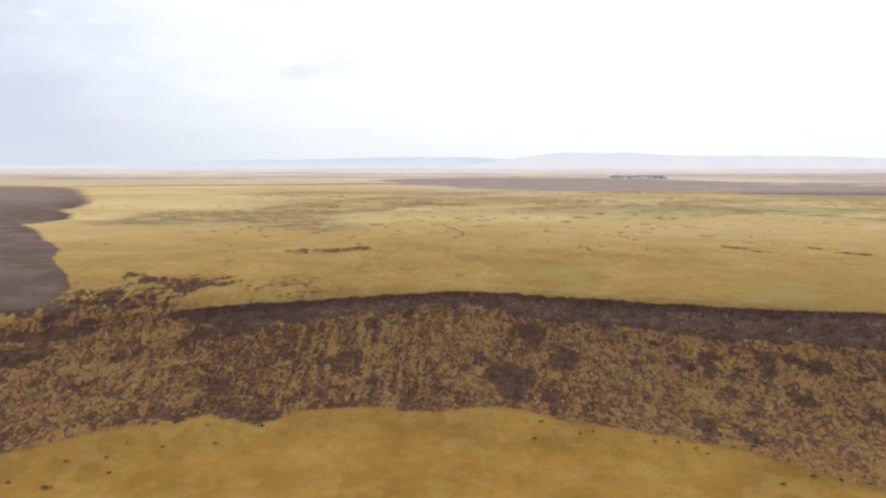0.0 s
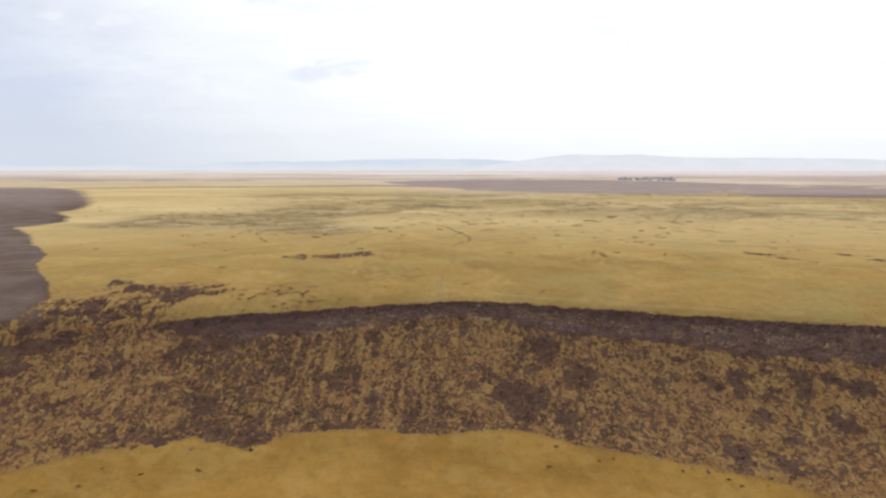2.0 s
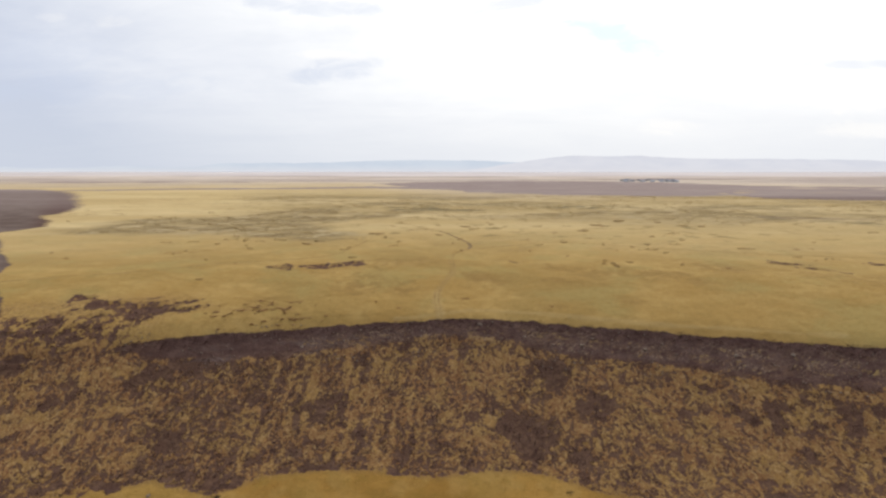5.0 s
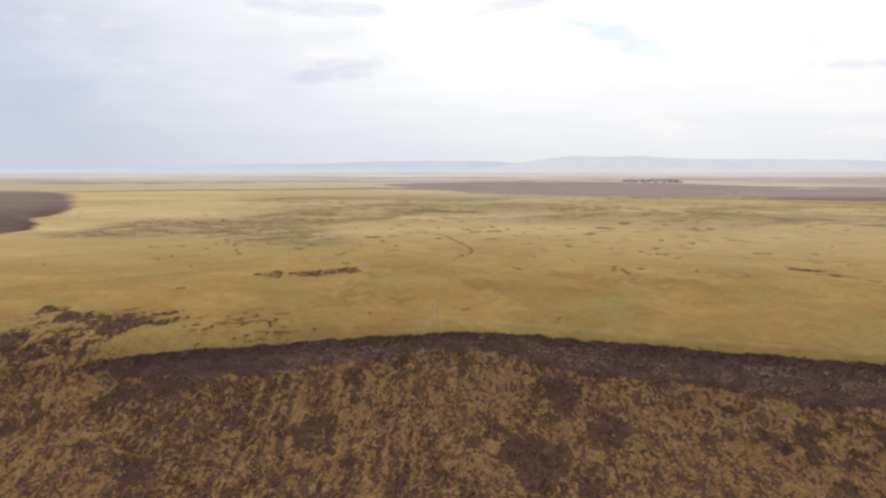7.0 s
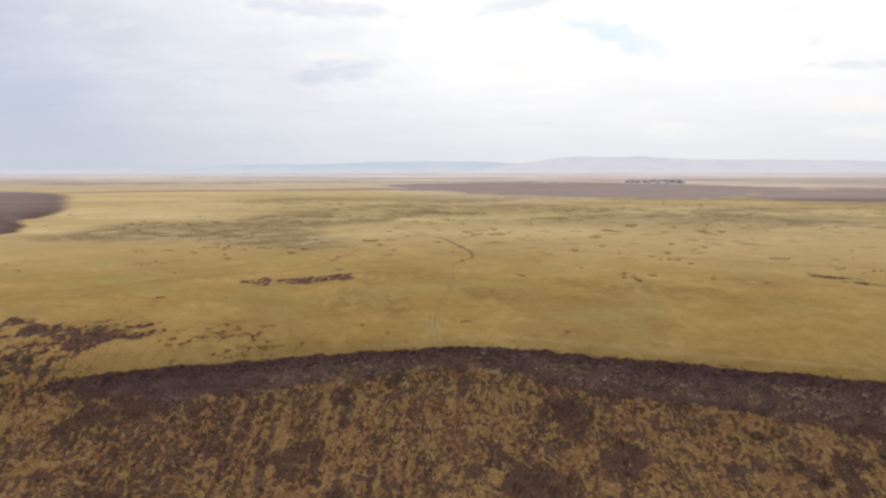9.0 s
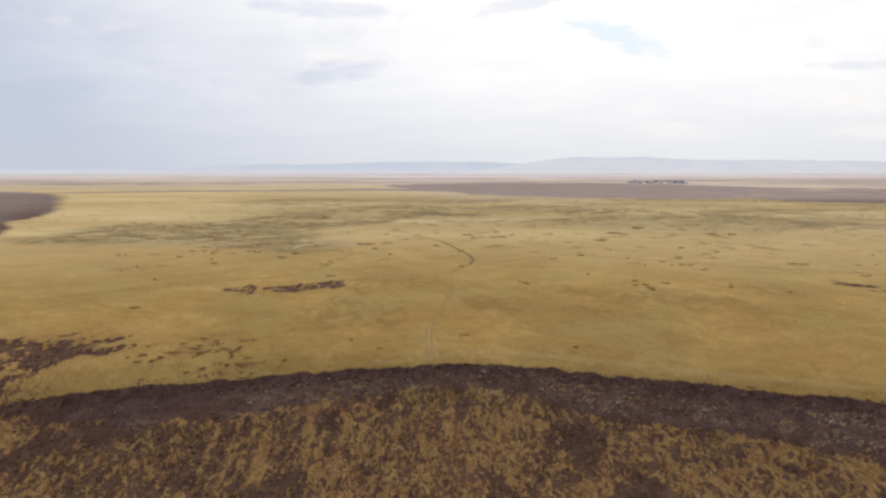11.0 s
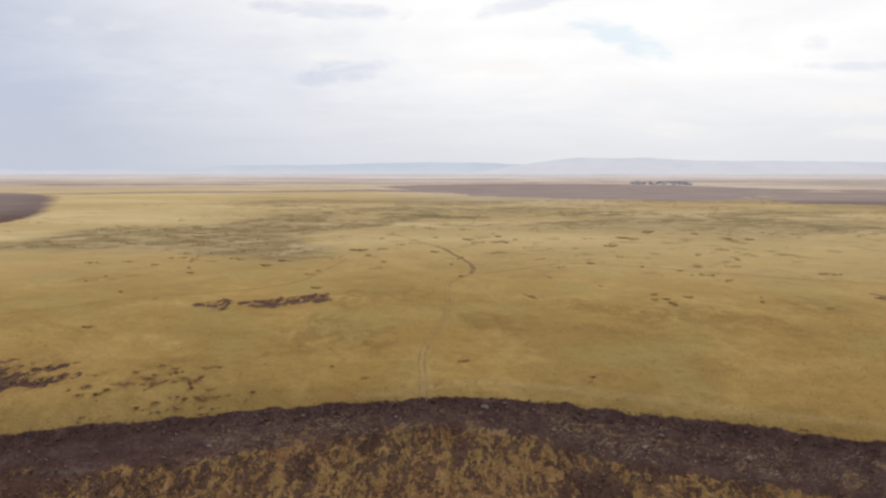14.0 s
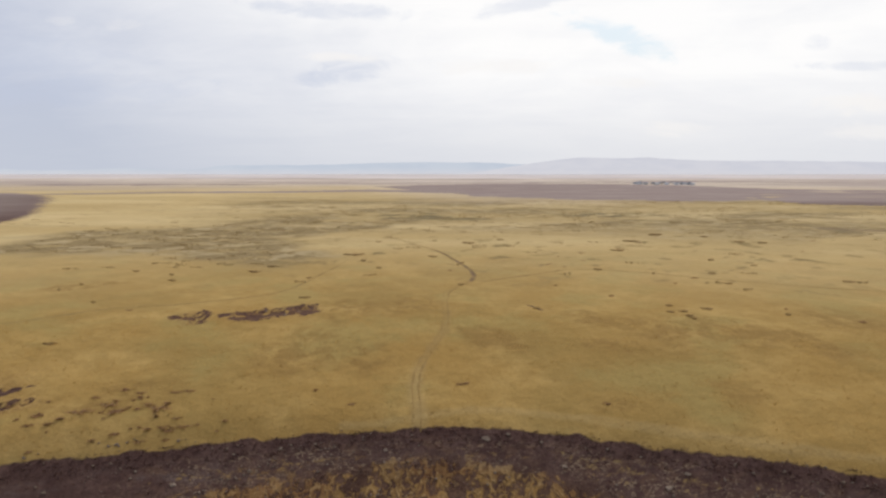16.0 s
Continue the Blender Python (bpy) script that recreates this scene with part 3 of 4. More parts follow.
dark_leaf_mat = plain_material("dark_leaves", (0.075, 0.050, 0.028), (0.135, 0.092, 0.05), 1.2, thin=0.3)
dull_leaf_mat = plain_material("dull_leaves", (0.30, 0.205, 0.095), (0.42, 0.29, 0.14), 1.2, thin=0.6)
stone_mat = plain_material("pale_stone", (0.15, 0.11, 0.082), (0.24, 0.185, 0.14), 1.5)
trodden_mat = plain_material("trodden_grass", (0.20, 0.135, 0.05), (0.28, 0.19, 0.072), 0.5)
damp_mat = plain_material("dark_soil", (0.135, 0.088, 0.048), (0.195, 0.13, 0.072), 0.8)
soil_mat = plain_material("bare_soil", (0.235, 0.152, 0.057), (0.30, 0.195, 0.074), 0.8)
wall_mat = plain_material("limewashed_wall", (0.46, 0.46, 0.48), (0.60, 0.59, 0.60), 0.4)
roof_mat = plain_material("grey_roofing", (0.34, 0.36, 0.40), (0.46, 0.48, 0.52), 0.3)
glass_mat = plain_material("dark_window", (0.05, 0.06, 0.07), (0.08, 0.09, 0.10), 0.5, 0.2, 0.0)
bark_mat = plain_material("bark", (0.10, 0.085, 0.07), (0.19, 0.16, 0.13), 2.0)
# crown colour greyed and lightened to carry the haze over the village
crown_mat = plain_material("hazed_foliage", (0.27, 0.28, 0.31), (0.36, 0.37, 0.40), 0.8, thin=0.4)


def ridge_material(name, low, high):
    """Far hills beyond the plain: a glowing backdrop, hazy air put into its colour."""
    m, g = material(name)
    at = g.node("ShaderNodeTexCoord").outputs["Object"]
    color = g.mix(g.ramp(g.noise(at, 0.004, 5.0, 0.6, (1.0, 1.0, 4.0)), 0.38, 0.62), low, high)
    # painted haze thickens towards the foot of the hills
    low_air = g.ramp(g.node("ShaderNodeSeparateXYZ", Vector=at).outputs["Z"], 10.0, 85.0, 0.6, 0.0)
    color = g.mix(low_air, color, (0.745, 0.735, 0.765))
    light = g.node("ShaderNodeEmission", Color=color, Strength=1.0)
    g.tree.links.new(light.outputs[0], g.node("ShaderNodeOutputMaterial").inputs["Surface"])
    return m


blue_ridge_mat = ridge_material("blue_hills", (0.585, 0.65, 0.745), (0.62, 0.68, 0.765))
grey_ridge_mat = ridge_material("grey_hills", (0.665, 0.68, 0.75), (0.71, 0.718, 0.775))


# ---- ground ----
def grid_mesh(name, x, y, z, mat):
    rows, cols = x.shape
    me = bpy.data.meshes.new(name)
    verts = np.stack([x, y, z], -1).reshape(-1, 3).astype(np.float32)
    i = np.arange(rows * cols).reshape(rows, cols)
    quads = np.stack([i[:-1, :-1], i[:-1, 1:], i[1:, 1:], i[1:, :-1]], -1).reshape(-1, 4)
    me.vertices.add(len(verts))
    me.vertices.foreach_set("co", verts.ravel())
    me.loops.add(quads.size)
    me.loops.foreach_set("vertex_index", quads.ravel().astype(np.int32))
    me.polygons.add(len(quads))
    me.polygons.foreach_set("loop_start", np.arange(0, quads.size, 4, dtype=np.int32))
    me.update(calc_edges=True)
    me.materials.append(mat)
    me.shade_smooth()
    return me


half = growing(150, 4900, 0.9, 1.06)
gx, gy = np.meshgrid(np.concatenate([-half[::-1], spread([(-149.5, 150, 0.55)]), half]),
                     np.concatenate([growing(-132, 900, 1.5, 1.08)[::-1] * -1, spread([(133, 262, 0.55), (262, 420, 1.1)]), growing(420, 4850, 1.3, 1.025)]))
gz = land(gx, gy)
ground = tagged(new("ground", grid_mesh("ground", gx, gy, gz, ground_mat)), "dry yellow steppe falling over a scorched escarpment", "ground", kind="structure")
gs = climb(gx, gy)
char = charred(gx, gy)
base = along(gx, SCORCH_FOOT)
fields = {
    "char": char,
    "far": step(gs, 270, 560),
    # how strongly haze is painted over the far plain
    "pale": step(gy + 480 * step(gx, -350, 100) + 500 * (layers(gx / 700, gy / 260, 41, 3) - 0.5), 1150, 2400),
    "far_haze": step(gy + 900 * (layers(gx / 1500, gy / 300, 47, 3) - 0.5), 2000, 3600),
    "foot": 1 - step(gs, 178, 200),
    "field": step(-gx - np.clip((gy - 200) * 0.62, 0, 700), 118, 130) * step(gs, 230, 233),
    # where burnt ground gets its painted haze, growing with distance
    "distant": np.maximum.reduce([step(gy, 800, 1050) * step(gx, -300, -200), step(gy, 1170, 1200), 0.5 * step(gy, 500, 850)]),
    "grey": step(layers(gx / 14, gs / 1.7, 49, 3, 0.55) + 0.16 * np.exp(-((gs - along(gx, RIM) + 4.6 + 1.2 * step(-gx, 20, 60)) / 1.3) ** 2), 0.55, 0.66) * step(gs - along(gx, BELT_FOOT), -0.8, 0.8) * (1 - 0.8 * step(gx, -48, -30)) * (1 - step(gs - along(gx, RIM), -4, -1.5)) * step(gx, -104, -94),
    "scorch": step((gs - base + 3 * (layers(gx / 6, gs / 6, 43, 2) - 0.5)) / (1 + 3 * step(-gx, 78, 100) + 1.5 * step(gx, 60, 90)), -1.5, 3) * (1 - step(gs - along(gx, BELT_FOOT), 2, 6)),
    "grain": np.maximum(step(gs - base, -1.5, 2) * (1 - step(gs - along(gx, BELT_FOOT), -1, 2.5)),
                        0.65 * np.maximum(step(spots(gx, gs, HOLLOWS), -0.9, -0.2), step(-gx, 76, 96) * step(gs, 218, 224) * (1 - step(gs, 252, 264)) * (1 - step(-gx, 134, 140)))),
    "scrub": np.maximum(step(inside(gx, gy, GREY_SCRUB) + 90 * (layers(gx / 60, gy / 60, 44, 3) - 0.5), -22, 18),
                        (0.35 + 0.65 * step(layers(gx / 120 + 3, gy / 60, 45, 4, 0.6), 0.44, 0.58)) * step(gs, 430, 640) * (1 - step(gy, 950, 1250)) * step(gx + 0.35 * gy, -30, 110)),
    "specks": (0.4 + 0.6 * step(layers(gx / 45, gy / 35, 46, 2), 0.40, 0.60)) * step(gs, 300, 400) * (1 - step(gs, 800, 1150)) * (0.35 + 0.65 * step(gx + 0.35 * gy, -30, 110)),
    "thicket": np.maximum.reduce([step(inside(gx, gy, r) + 40 * (layers(gx / 22, gy / 22, 48, 3, 0.6) - 0.5), -4, 8) for r in THICKETS]),
    "belt": step(gs - along(gx, BELT_FOOT), -0.6 + 1.6 * step(np.abs(gx + 14), 30, 52), 1.0 + 1.6 * step(np.abs(gx + 14), 30, 52)) * (0.4 + 0.6 * step(layers(gx / 8, gs / 1.6, 67, 3, 0.55), 0.40, 0.60)) * (1 - step(gs - along(gx, RIM), -2.8, -0.8)) * (0.15 + 0.85 * step(gx, -58, -40)),
    "rough": 0.9 * step(spots(gx, gs, ROUGH_PATCH) + 1.1 * (layers(gx / 6, gs / 9, 66, 3, 0.6) - 0.5), -0.25, 0.5),
    "bleached": 0.3 * (1 - step(beside(gx, gy, RIM_TRAIL) + 1.6 * (layers(gx / 7, gy / 7, 73, 2) - 0.5), 0.3, 1.3)) + 0.22 * (1 - step(beside(gx, gy, TRACK[:5]) + 2 * (layers(gx / 3, gy / 3, 74, 2) - 0.5), 0.6, 2.2)),
    "worn": np.maximum.reduce([
        (0.5 - 0.3 * step(gs, 270, 320)) * (1 - step(beside(gx, gy, TRACK) + 1.4 * (layers(gx / 3, gy / 4, 75, 2) - 0.5), 0.4, 2.0)),
        0.3 * (1 - step(beside(gx, gy, WEST_TRAIL), 0.5, 1.8)),
        0.3 * (1 - step(beside(gx, gy, EAST_TRAIL), 0.5, 1.8))]),
}
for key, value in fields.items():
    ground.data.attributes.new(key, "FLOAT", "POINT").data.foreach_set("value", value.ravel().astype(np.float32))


# ---- far hills ----
def ridge(name, left, right, y, top, seed, mat, label):
    """A range of hills with crest, front and back slope."""
    n = 160
    x = np.linspace(left, right, n)
    crest = top * step(x, left, left + 0.18 * (right - left)) * (1 - step(x, right - 0.2 * (right - left), right)) * (0.7 + 0.85 * (layers(x / 900, x * 0, seed, 5, 0.5) - 0.25))
    depth = np.array((-1.0, -0.5, -0.2, 0.0, 0.3, 1.0))
    rise = np.array((0.0, 0.35, 0.8, 1.0, 0.75, 0.0))
    xx, dd = np.meshgrid(x, depth)
    zz = 2 + np.maximum(crest, 0)[None, :] * rise[:, None]
    return tagged(new(name, grid_mesh(name, xx, y + 70 * dd, zz, mat)), label, "hills", kind="structure")


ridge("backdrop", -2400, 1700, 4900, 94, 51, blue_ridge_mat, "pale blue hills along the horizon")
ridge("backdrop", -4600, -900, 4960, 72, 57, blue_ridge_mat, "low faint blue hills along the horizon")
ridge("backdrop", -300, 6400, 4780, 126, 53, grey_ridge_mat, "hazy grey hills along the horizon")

# ---- cover that nobody could count: tufts of grass, charred stubble, loose stones ----
dice = np.random.RandomState(7)


def tri_mesh(name, verts, tris, mat):
    me = bpy.data.meshes.new(name)
    me.vertices.add(len(verts))
    me.vertices.foreach_set("co", verts.astype(np.float32).ravel())
    me.loops.add(tris.size)
    me.loops.foreach_set("vertex_index", tris.astype(np.int32).ravel())
    me.polygons.add(len(tris))
    me.polygons.foreach_set("loop_start", np.arange(0, tris.size, 3, dtype=np.int32))
    me.update(calc_edges=True)
    me.materials.append(mat)
    return me


def tuft_mesh(name, x, y, size, mat, blades=6, spread_out=0.55):
    """Splayed blades rising from each place."""
    n = len(x)
    z = land(x, y) - 0.05
    turn = dice.rand(n, blades) * 6.283
    lean = spread_out * (0.4 + dice.rand(n, blades))
    tall = size[:, None] * (0.55 + 0.6 * dice.rand(n, blades))
    wide = size[:, None] * (0.22 + 0.15 * dice.rand(n, blades))
    c, s = np.cos(turn), np.sin(turn)
    cx, cy, cz = x[:, None] + 0 * c, y[:, None] + 0 * c, z[:, None] + 0 * c
    inner = 0.18 * size[:, None]
    a = np.stack([cx + inner * c - wide * s, cy + inner * s + wide * c, cz], -1)
    b = np.stack([cx + inner * c + wide * s, cy + inner * s - wide * c, cz], -1)
    t = np.stack([cx + c * tall * lean, cy + s * tall * lean, cz + tall], -1)
    verts = np.stack([a, b, t], 2).reshape(-1, 3)
    return tri_mesh(name, verts, np.arange(len(verts)).reshape(-1, 3), mat)


def strewn(count, x0, x1, s0, s1):
    x = x0 + (x1 - x0) * dice.rand(count)
    s = s0 + (s1 - s0) * dice.rand(count)
    return x, s - (climb(x, 0 * x + 200) - 200)


x, y = strewn(150000, -150, 150, 165, 300)
black = charred(x, y)
keep = (black < 0.42) & (dice.rand(len(x)) < 0.14)
size = 0.14 + 0.16 * dice.rand(len(x)) ** 2
tagged(new("dry_grass", tuft_mesh("dry_grass", x[keep], y[keep], size[keep], dry_mat, 6, 1.5)), "tufts of dry yellow grass on the steppe", "grass", kind="stuff")
ashy = (climb(x, y) > along(x, BELT_FOOT) + 1) & (climb(x, y) < along(x, RIM) - 3.2) & (dice.rand(len(x)) < 0.75)
keep = (black > 0.55) & ~ashy & (climb(x, y) < 250) & ((climb(x, y) < 229) | (x > -126)) & (dice.rand(len(x)) < 0.5)
size = 0.2 + 0.3 * dice.rand(len(x)) ** 2
tagged(new("charred_stubble", tuft_mesh("charred_stubble", x[keep], y[keep], size[keep], char_mat, 6, 1.2)), "blackened grass stubble left by the fire", "stubble", kind="stuff")
x, y = dice.uniform(-420, 620, 9000), dice.uniform(300, 1000, 9000)
thick = step(inside(x, y, GREY_SCRUB), -25, 25) + step(y, 430, 620) * step(x + 0.35 * y, 0, 140) + 0.12
thick = thick * step(layers(x / 70, y / 45, 76, 3, 0.6), 0.38, 0.62) * (inside(x, y, WEST_BURN) < -6) * (charred(x, y) < 0.3)
keep = dice.rand(9000) < 0.55 * thick
x, y = np.repeat(x[keep], 16), np.repeat(y[keep], 16)
x, y = x + dice.normal(0, 1.3, len(x)) * (0.6 + y / 500), y + dice.normal(0, 0.8, len(x))
tagged(new("steppe_scrub", tuft_mesh("steppe_scrub", x, y, 0.3 + 0.5 * dice.rand(len(x)) ** 2, scrub_mat, 6, 1.2)), "low olive-brown scrub dotted over the plain", "scrub", kind="stuff")
x = -96 + 250 * dice.rand(1800)
s = along(x, RIM) - 3.0 * dice.rand(1800) ** 1.3 + 0.4
y = s - (climb(x, 0 * x + 200) - 200)
tagged(new("charred_scrub", tuft_mesh("charred_scrub", x, y, 0.14 + 0.26 * dice.rand(1800) ** 2, char_mat, 8, 1.6)), "low blackened scrub along the rim of the escarpment", "scrub", kind="stuff")
x, y = strewn(3200, -95, 150, 216, 230)
keep = layers(x / 5, climb(x, y) / 1.6, 61, 3) > 0.56
x, y = x[keep], y[keep]
n = len(x)
size = 0.1 + 0.3 * dice.rand(n) ** 3
z = land(x, y)
corner = np.array(((1, 0, 0), (0, 1, 0), (-1, 0, 0), (0, -1, 0), (0, 0, 0.8), (0, 0, -0.5)), float)
shape = corner[None] * size[:, None, None] * (0.6 + 0.8 * dice.rand(n, 6, 3))
verts = (shape + np.stack([x, y, z + 0.04], -1)[:, None, :]).reshape(-1, 3)
tris = np.array(((0, 1, 4), (1, 2, 4), (2, 3, 4), (3, 0, 4), (1, 0, 5), (2, 1, 5), (3, 2, 5), (0, 3, 5)))
tagged(new("loose_stones", tri_mesh("loose_stones", verts, (tris[None] + 6 * np.arange(n)[:, None, None]).reshape(-1, 3), stone_mat)), "pale loose stones strewn over burnt ground", "stones", kind="stuff")


# ---- things ----
def part(name, bm, mat, parent, label=""):
    me = bpy.data.meshes.new(name)
    bm.to_mesh(me)
    bm.free()
    me.materials.append(mat)
    ob = new(name, me)
    ob.parent = parent
    return tagged(ob, label)


def stick(bm, a, b, r0, r1, sides=5):
    """A tapered rod from a to b."""
    a, b = Vector(a), Vector(b)
    q = (b - a).to_track_quat("Z", "Y").to_matrix()
    rings = []
    for p, r in ((a, r0), (b, r1)):
        rings.append([bm.verts.new(p + q @ Vector((r * math.cos(6.2832 * k / sides), r * math.sin(6.2832 * k / sides), 0))) for k in range(sides)])
    for k in range(sides):
        bm.faces.new((rings[0][k], rings[0][(k + 1) % sides], rings[1][(k + 1) % sides], rings[1][k]))
    bm.faces.new(rings[1])


def leaf(bm, at, size, rng):
    d = Vector((rng.uniform(-1, 1), rng.uniform(-1, 1), rng.uniform(-0.6, 1))).normalized()
    e = d.orthogonal().normalized()
    f = d.cross(e)
    p = Vector(at)
    v = [bm.verts.new(p + size * w) for w in (e, 0.5 * f + 0.15 * d, -e, -0.5 * f + 0.1 * d)]
    bm.faces.new(v[:3])
    bm.faces.new((v[0], v[2], v[3]))


def shrub(seed, wide, tall, leaves, mat, label):
    """A low thicket of twigs from one root with small withered leaves."""
    rng = random.Random(seed)
    root = tagged(new("shrub"), label, "shrub", "shrubs on the steppe")
    bm, fm = bmesh.new(), bmesh.new()
    for k in range(14):
        a = rng.uniform(0, 6.283)
        r, h = wide * rng.uniform(0.25, 1) ** 0.7, tall * rng.uniform(0.45, 1)
        tip = (r * math.cos(a), r * math.sin(a), h * (1 - 0.35 * (r / wide) ** 2))
        mid = (0.45 * tip[0], 0.45 * tip[1], 0.62 * tip[2])
        stick(bm, (0.06 * tip[0], 0.06 * tip[1], -0.12), mid, 0.03, 0.018, 4)
        stick(bm, mid, tip, 0.018, 0.006, 4)
        for _ in range(leaves):
            t = rng.uniform(0.3, 1.05)
            leaf(fm, (tip[0] * t + rng.uniform(-0.15, 0.15), tip[1] * t + rng.uniform(-0.15, 0.15), max(0.03, tip[2] * t + rng.uniform(-0.15, 0.1))), rng.uniform(0.08, 0.16), rng)
    part("stems", bm, twig_mat, root)
    part("foliage", fm, mat, root)
    return root


def on_land(x, s):
    y = s - float(climb(x, 200.0) - 200) if s < 400 else s
    for _ in range(4):
        y += s - float(climb(x, y))
    return x, y, float(land(x, y))


dull, brown, dark = "low scrubby olive-brown shrub on the open steppe", "low withered reddish-brown shrub in dry grass", "low dark shrub standing alone in dry grass"
shrub_kinds = [shrub(1, 0.75, 0.5, 11, dark_leaf_mat, dark), shrub(2, 1.1, 0.55, 12, dark_leaf_mat, dark), shrub(3, 0.55, 0.65, 10, dark_leaf_mat, dark)]
dull_kinds = [shrub(7, 0.8, 0.4, 10, dull_leaf_mat, dull), shrub(8, 1.15, 0.45, 11, dull_leaf_mat, dull), shrub(9, 0.6, 0.5, 10, dull_leaf_mat, dull)]
brown_kinds = [shrub(4, 0.75, 0.5, 11, leaf_mat, brown), shrub(5, 1.1, 0.55, 12, leaf_mat, brown), shrub(6, 0.55, 0.65, 10, leaf_mat, brown)]
FOOT_SHRUBS = ((-76.7, 170.4, 1), (-63.2, 169.6, 1), (-52.8, 175.5, 1.5), (-86.7, 181.3, 0.8), (-88.8, 168.9, 0.7), (-86.6, 174.3, 0.7), (25.7, 169.1, 1), (29, 176.9, 0.7), (39, 172.8, 0.9), (42.7, 174.3, 0.7), (54.5, 177.8, 0.7), (58.5, 172.8, 0.7), (70.2, 170.3, 0.8), (68.3, 172.1, 0.7), (78, 174.3, 0.8), (82.6, 175.8, 0.8), (-96.7, 158.9, 1.3), (-85.4, 161.8, 1), (-107.4, 164.2, 1), (92.5, 168.1, 1), (97.8, 168, 1), (83.6, 162.4, 0.9), (-98, 169.5, 0.8))
RIM_SHRUBS = ((-72.6, 237.3, 1.8), (-65.9, 237, 1.8), (-68, 235.6, 1.4), (-59.2, 236.3, 2), (-52.5, 236.9, 1.8), (-51.2, 238.4, 1.3), (-61.5, 244.5, 1.2), (-62, 238.9, 1.4), (-51.8, 231.6, 1.2), (-57.1, 230.9, 1.2), (-52.4, 229.3, 1.1), (-60.4, 230.1, 1), (-47.9, 231.1, 1.3), (-45.9, 231.7, 1), (-38.6, 232.5, 0.8), (-47.9, 229.4, 0.8), (-72.5, 234.6, 0.9), (-69.6, 234.5, 1.2), (-69.5, 229, 0.9), (-15.7, 235.9, 0.8), (34.1, 239.9, 1.1), (7, 244.8, 0.9), (5.6, 244.3, 0.7))
PLAIN_SHRUBS = ((102.5, 487.8, 6.3), (83.3, 440.9, 3), (61.1, 375.1, 2.5), (153.1, 529.1, 4.3), (162.4, 509.8, 3.3), (172.9, 508.4, 4), (128.2, 412.7, 1.7), (99.1, 358.4, 1.7), (79.9, 371.8, 1.2), (102.8, 381.7, 2), (141.9, 378.5, 2.1), (117.2, 424.6, 2.5), (-38.1, 460.2, 1.9), (11.2, 456.7, 3.7), (30, 476.1, 3.2), (38.4, 461.1, 1.9), (-43.7, 405.7, 4.7), (-35.4, 385.8, 2.5), (-26.4, 365.8, 1.2), (-6, 398.4, 2.3), (6.4, 329.2, 1.4), (-123.2, 403.8, 1.9), (-120.5, 381.7, 1.3), (-102.1, 365.9, 1.8), (-96.6, 352, 1.9), (-125, 355.7, 0.8), (-126.1, 345.8, 1.1))
MORE_SHRUBS = ((-103.8, 318.5, 1.1), (-73.9, 364.1, 2.9), (-71.6, 379.1, 2.7), (-49.5, 347.1, 1.4), (-42.5, 309.8, 1.8), (67.8, 298.1, 1.6), (68, 303.2, 2), (64, 301, 1.2), (67.9, 295.3, 1.5), (66.5, 309.7, 1.7), (75.6, 309.2, 1.6), (95.1, 309.9, 1.3), (27.8, 297.1, 1.6), (-90.6, 273.4, 1.3), (129.9, 537.1, 6), (126, 531, 4))
rng = random.Random(11)
wild = []
for _ in range(34):
    wild.append((rng.gauss(-60, 11), rng.uniform(230.5, 243), rng.uniform(0.4, 1.1)))
for _ in range(46):
    wild.append((rng.uniform(-190, 210), rng.uniform(300, 560), rng.uniform(0.7, 1.7)))
for kinds, places in ((shrub_kinds, FOOT_SHRUBS), (dull_kinds, PLAIN_SHRUBS + MORE_SHRUBS), (brown_kinds, tuple((x, s, 1.2 * size) for x, s, size in RIM_SHRUBS) + tuple(wild))):
    for k, (x, s, size) in enumerate(places):
        m = Matrix.Translation(on_land(x, s)) @ Matrix.Rotation(rng.uniform(-0.5, 0.5), 4, "Z") @ Matrix.Diagonal((size * rng.uniform(0.9, 1.4), size * rng.uniform(0.6, 1), (0.9 if kinds is dull_kinds else 0.4) + 0.18 * size, 1))
        (kinds[k] if k < 3 else copy_thing(kinds[k % 3], Matrix.Identity(4))).matrix_basis = m


# ---- the worn track ----
def smooth_line(points, gap=0.8):
    """A soft curve through the points, in even steps."""
    p = np.array(points, float)
    t = np.r_[0, np.cumsum(np.hypot(*np.diff(p, axis=0).T))]
    u = np.arange(0, t[-1], gap)
    x, y = np.interp(u, t, p[:, 0]), np.interp(u, t, p[:, 1])
    k = np.hanning(15) / np.hanning(15).sum()
    pad = lambda v: np.convolve(np.pad(v, 7, "edge"), k, "valid")
    return pad(x), pad(y), u


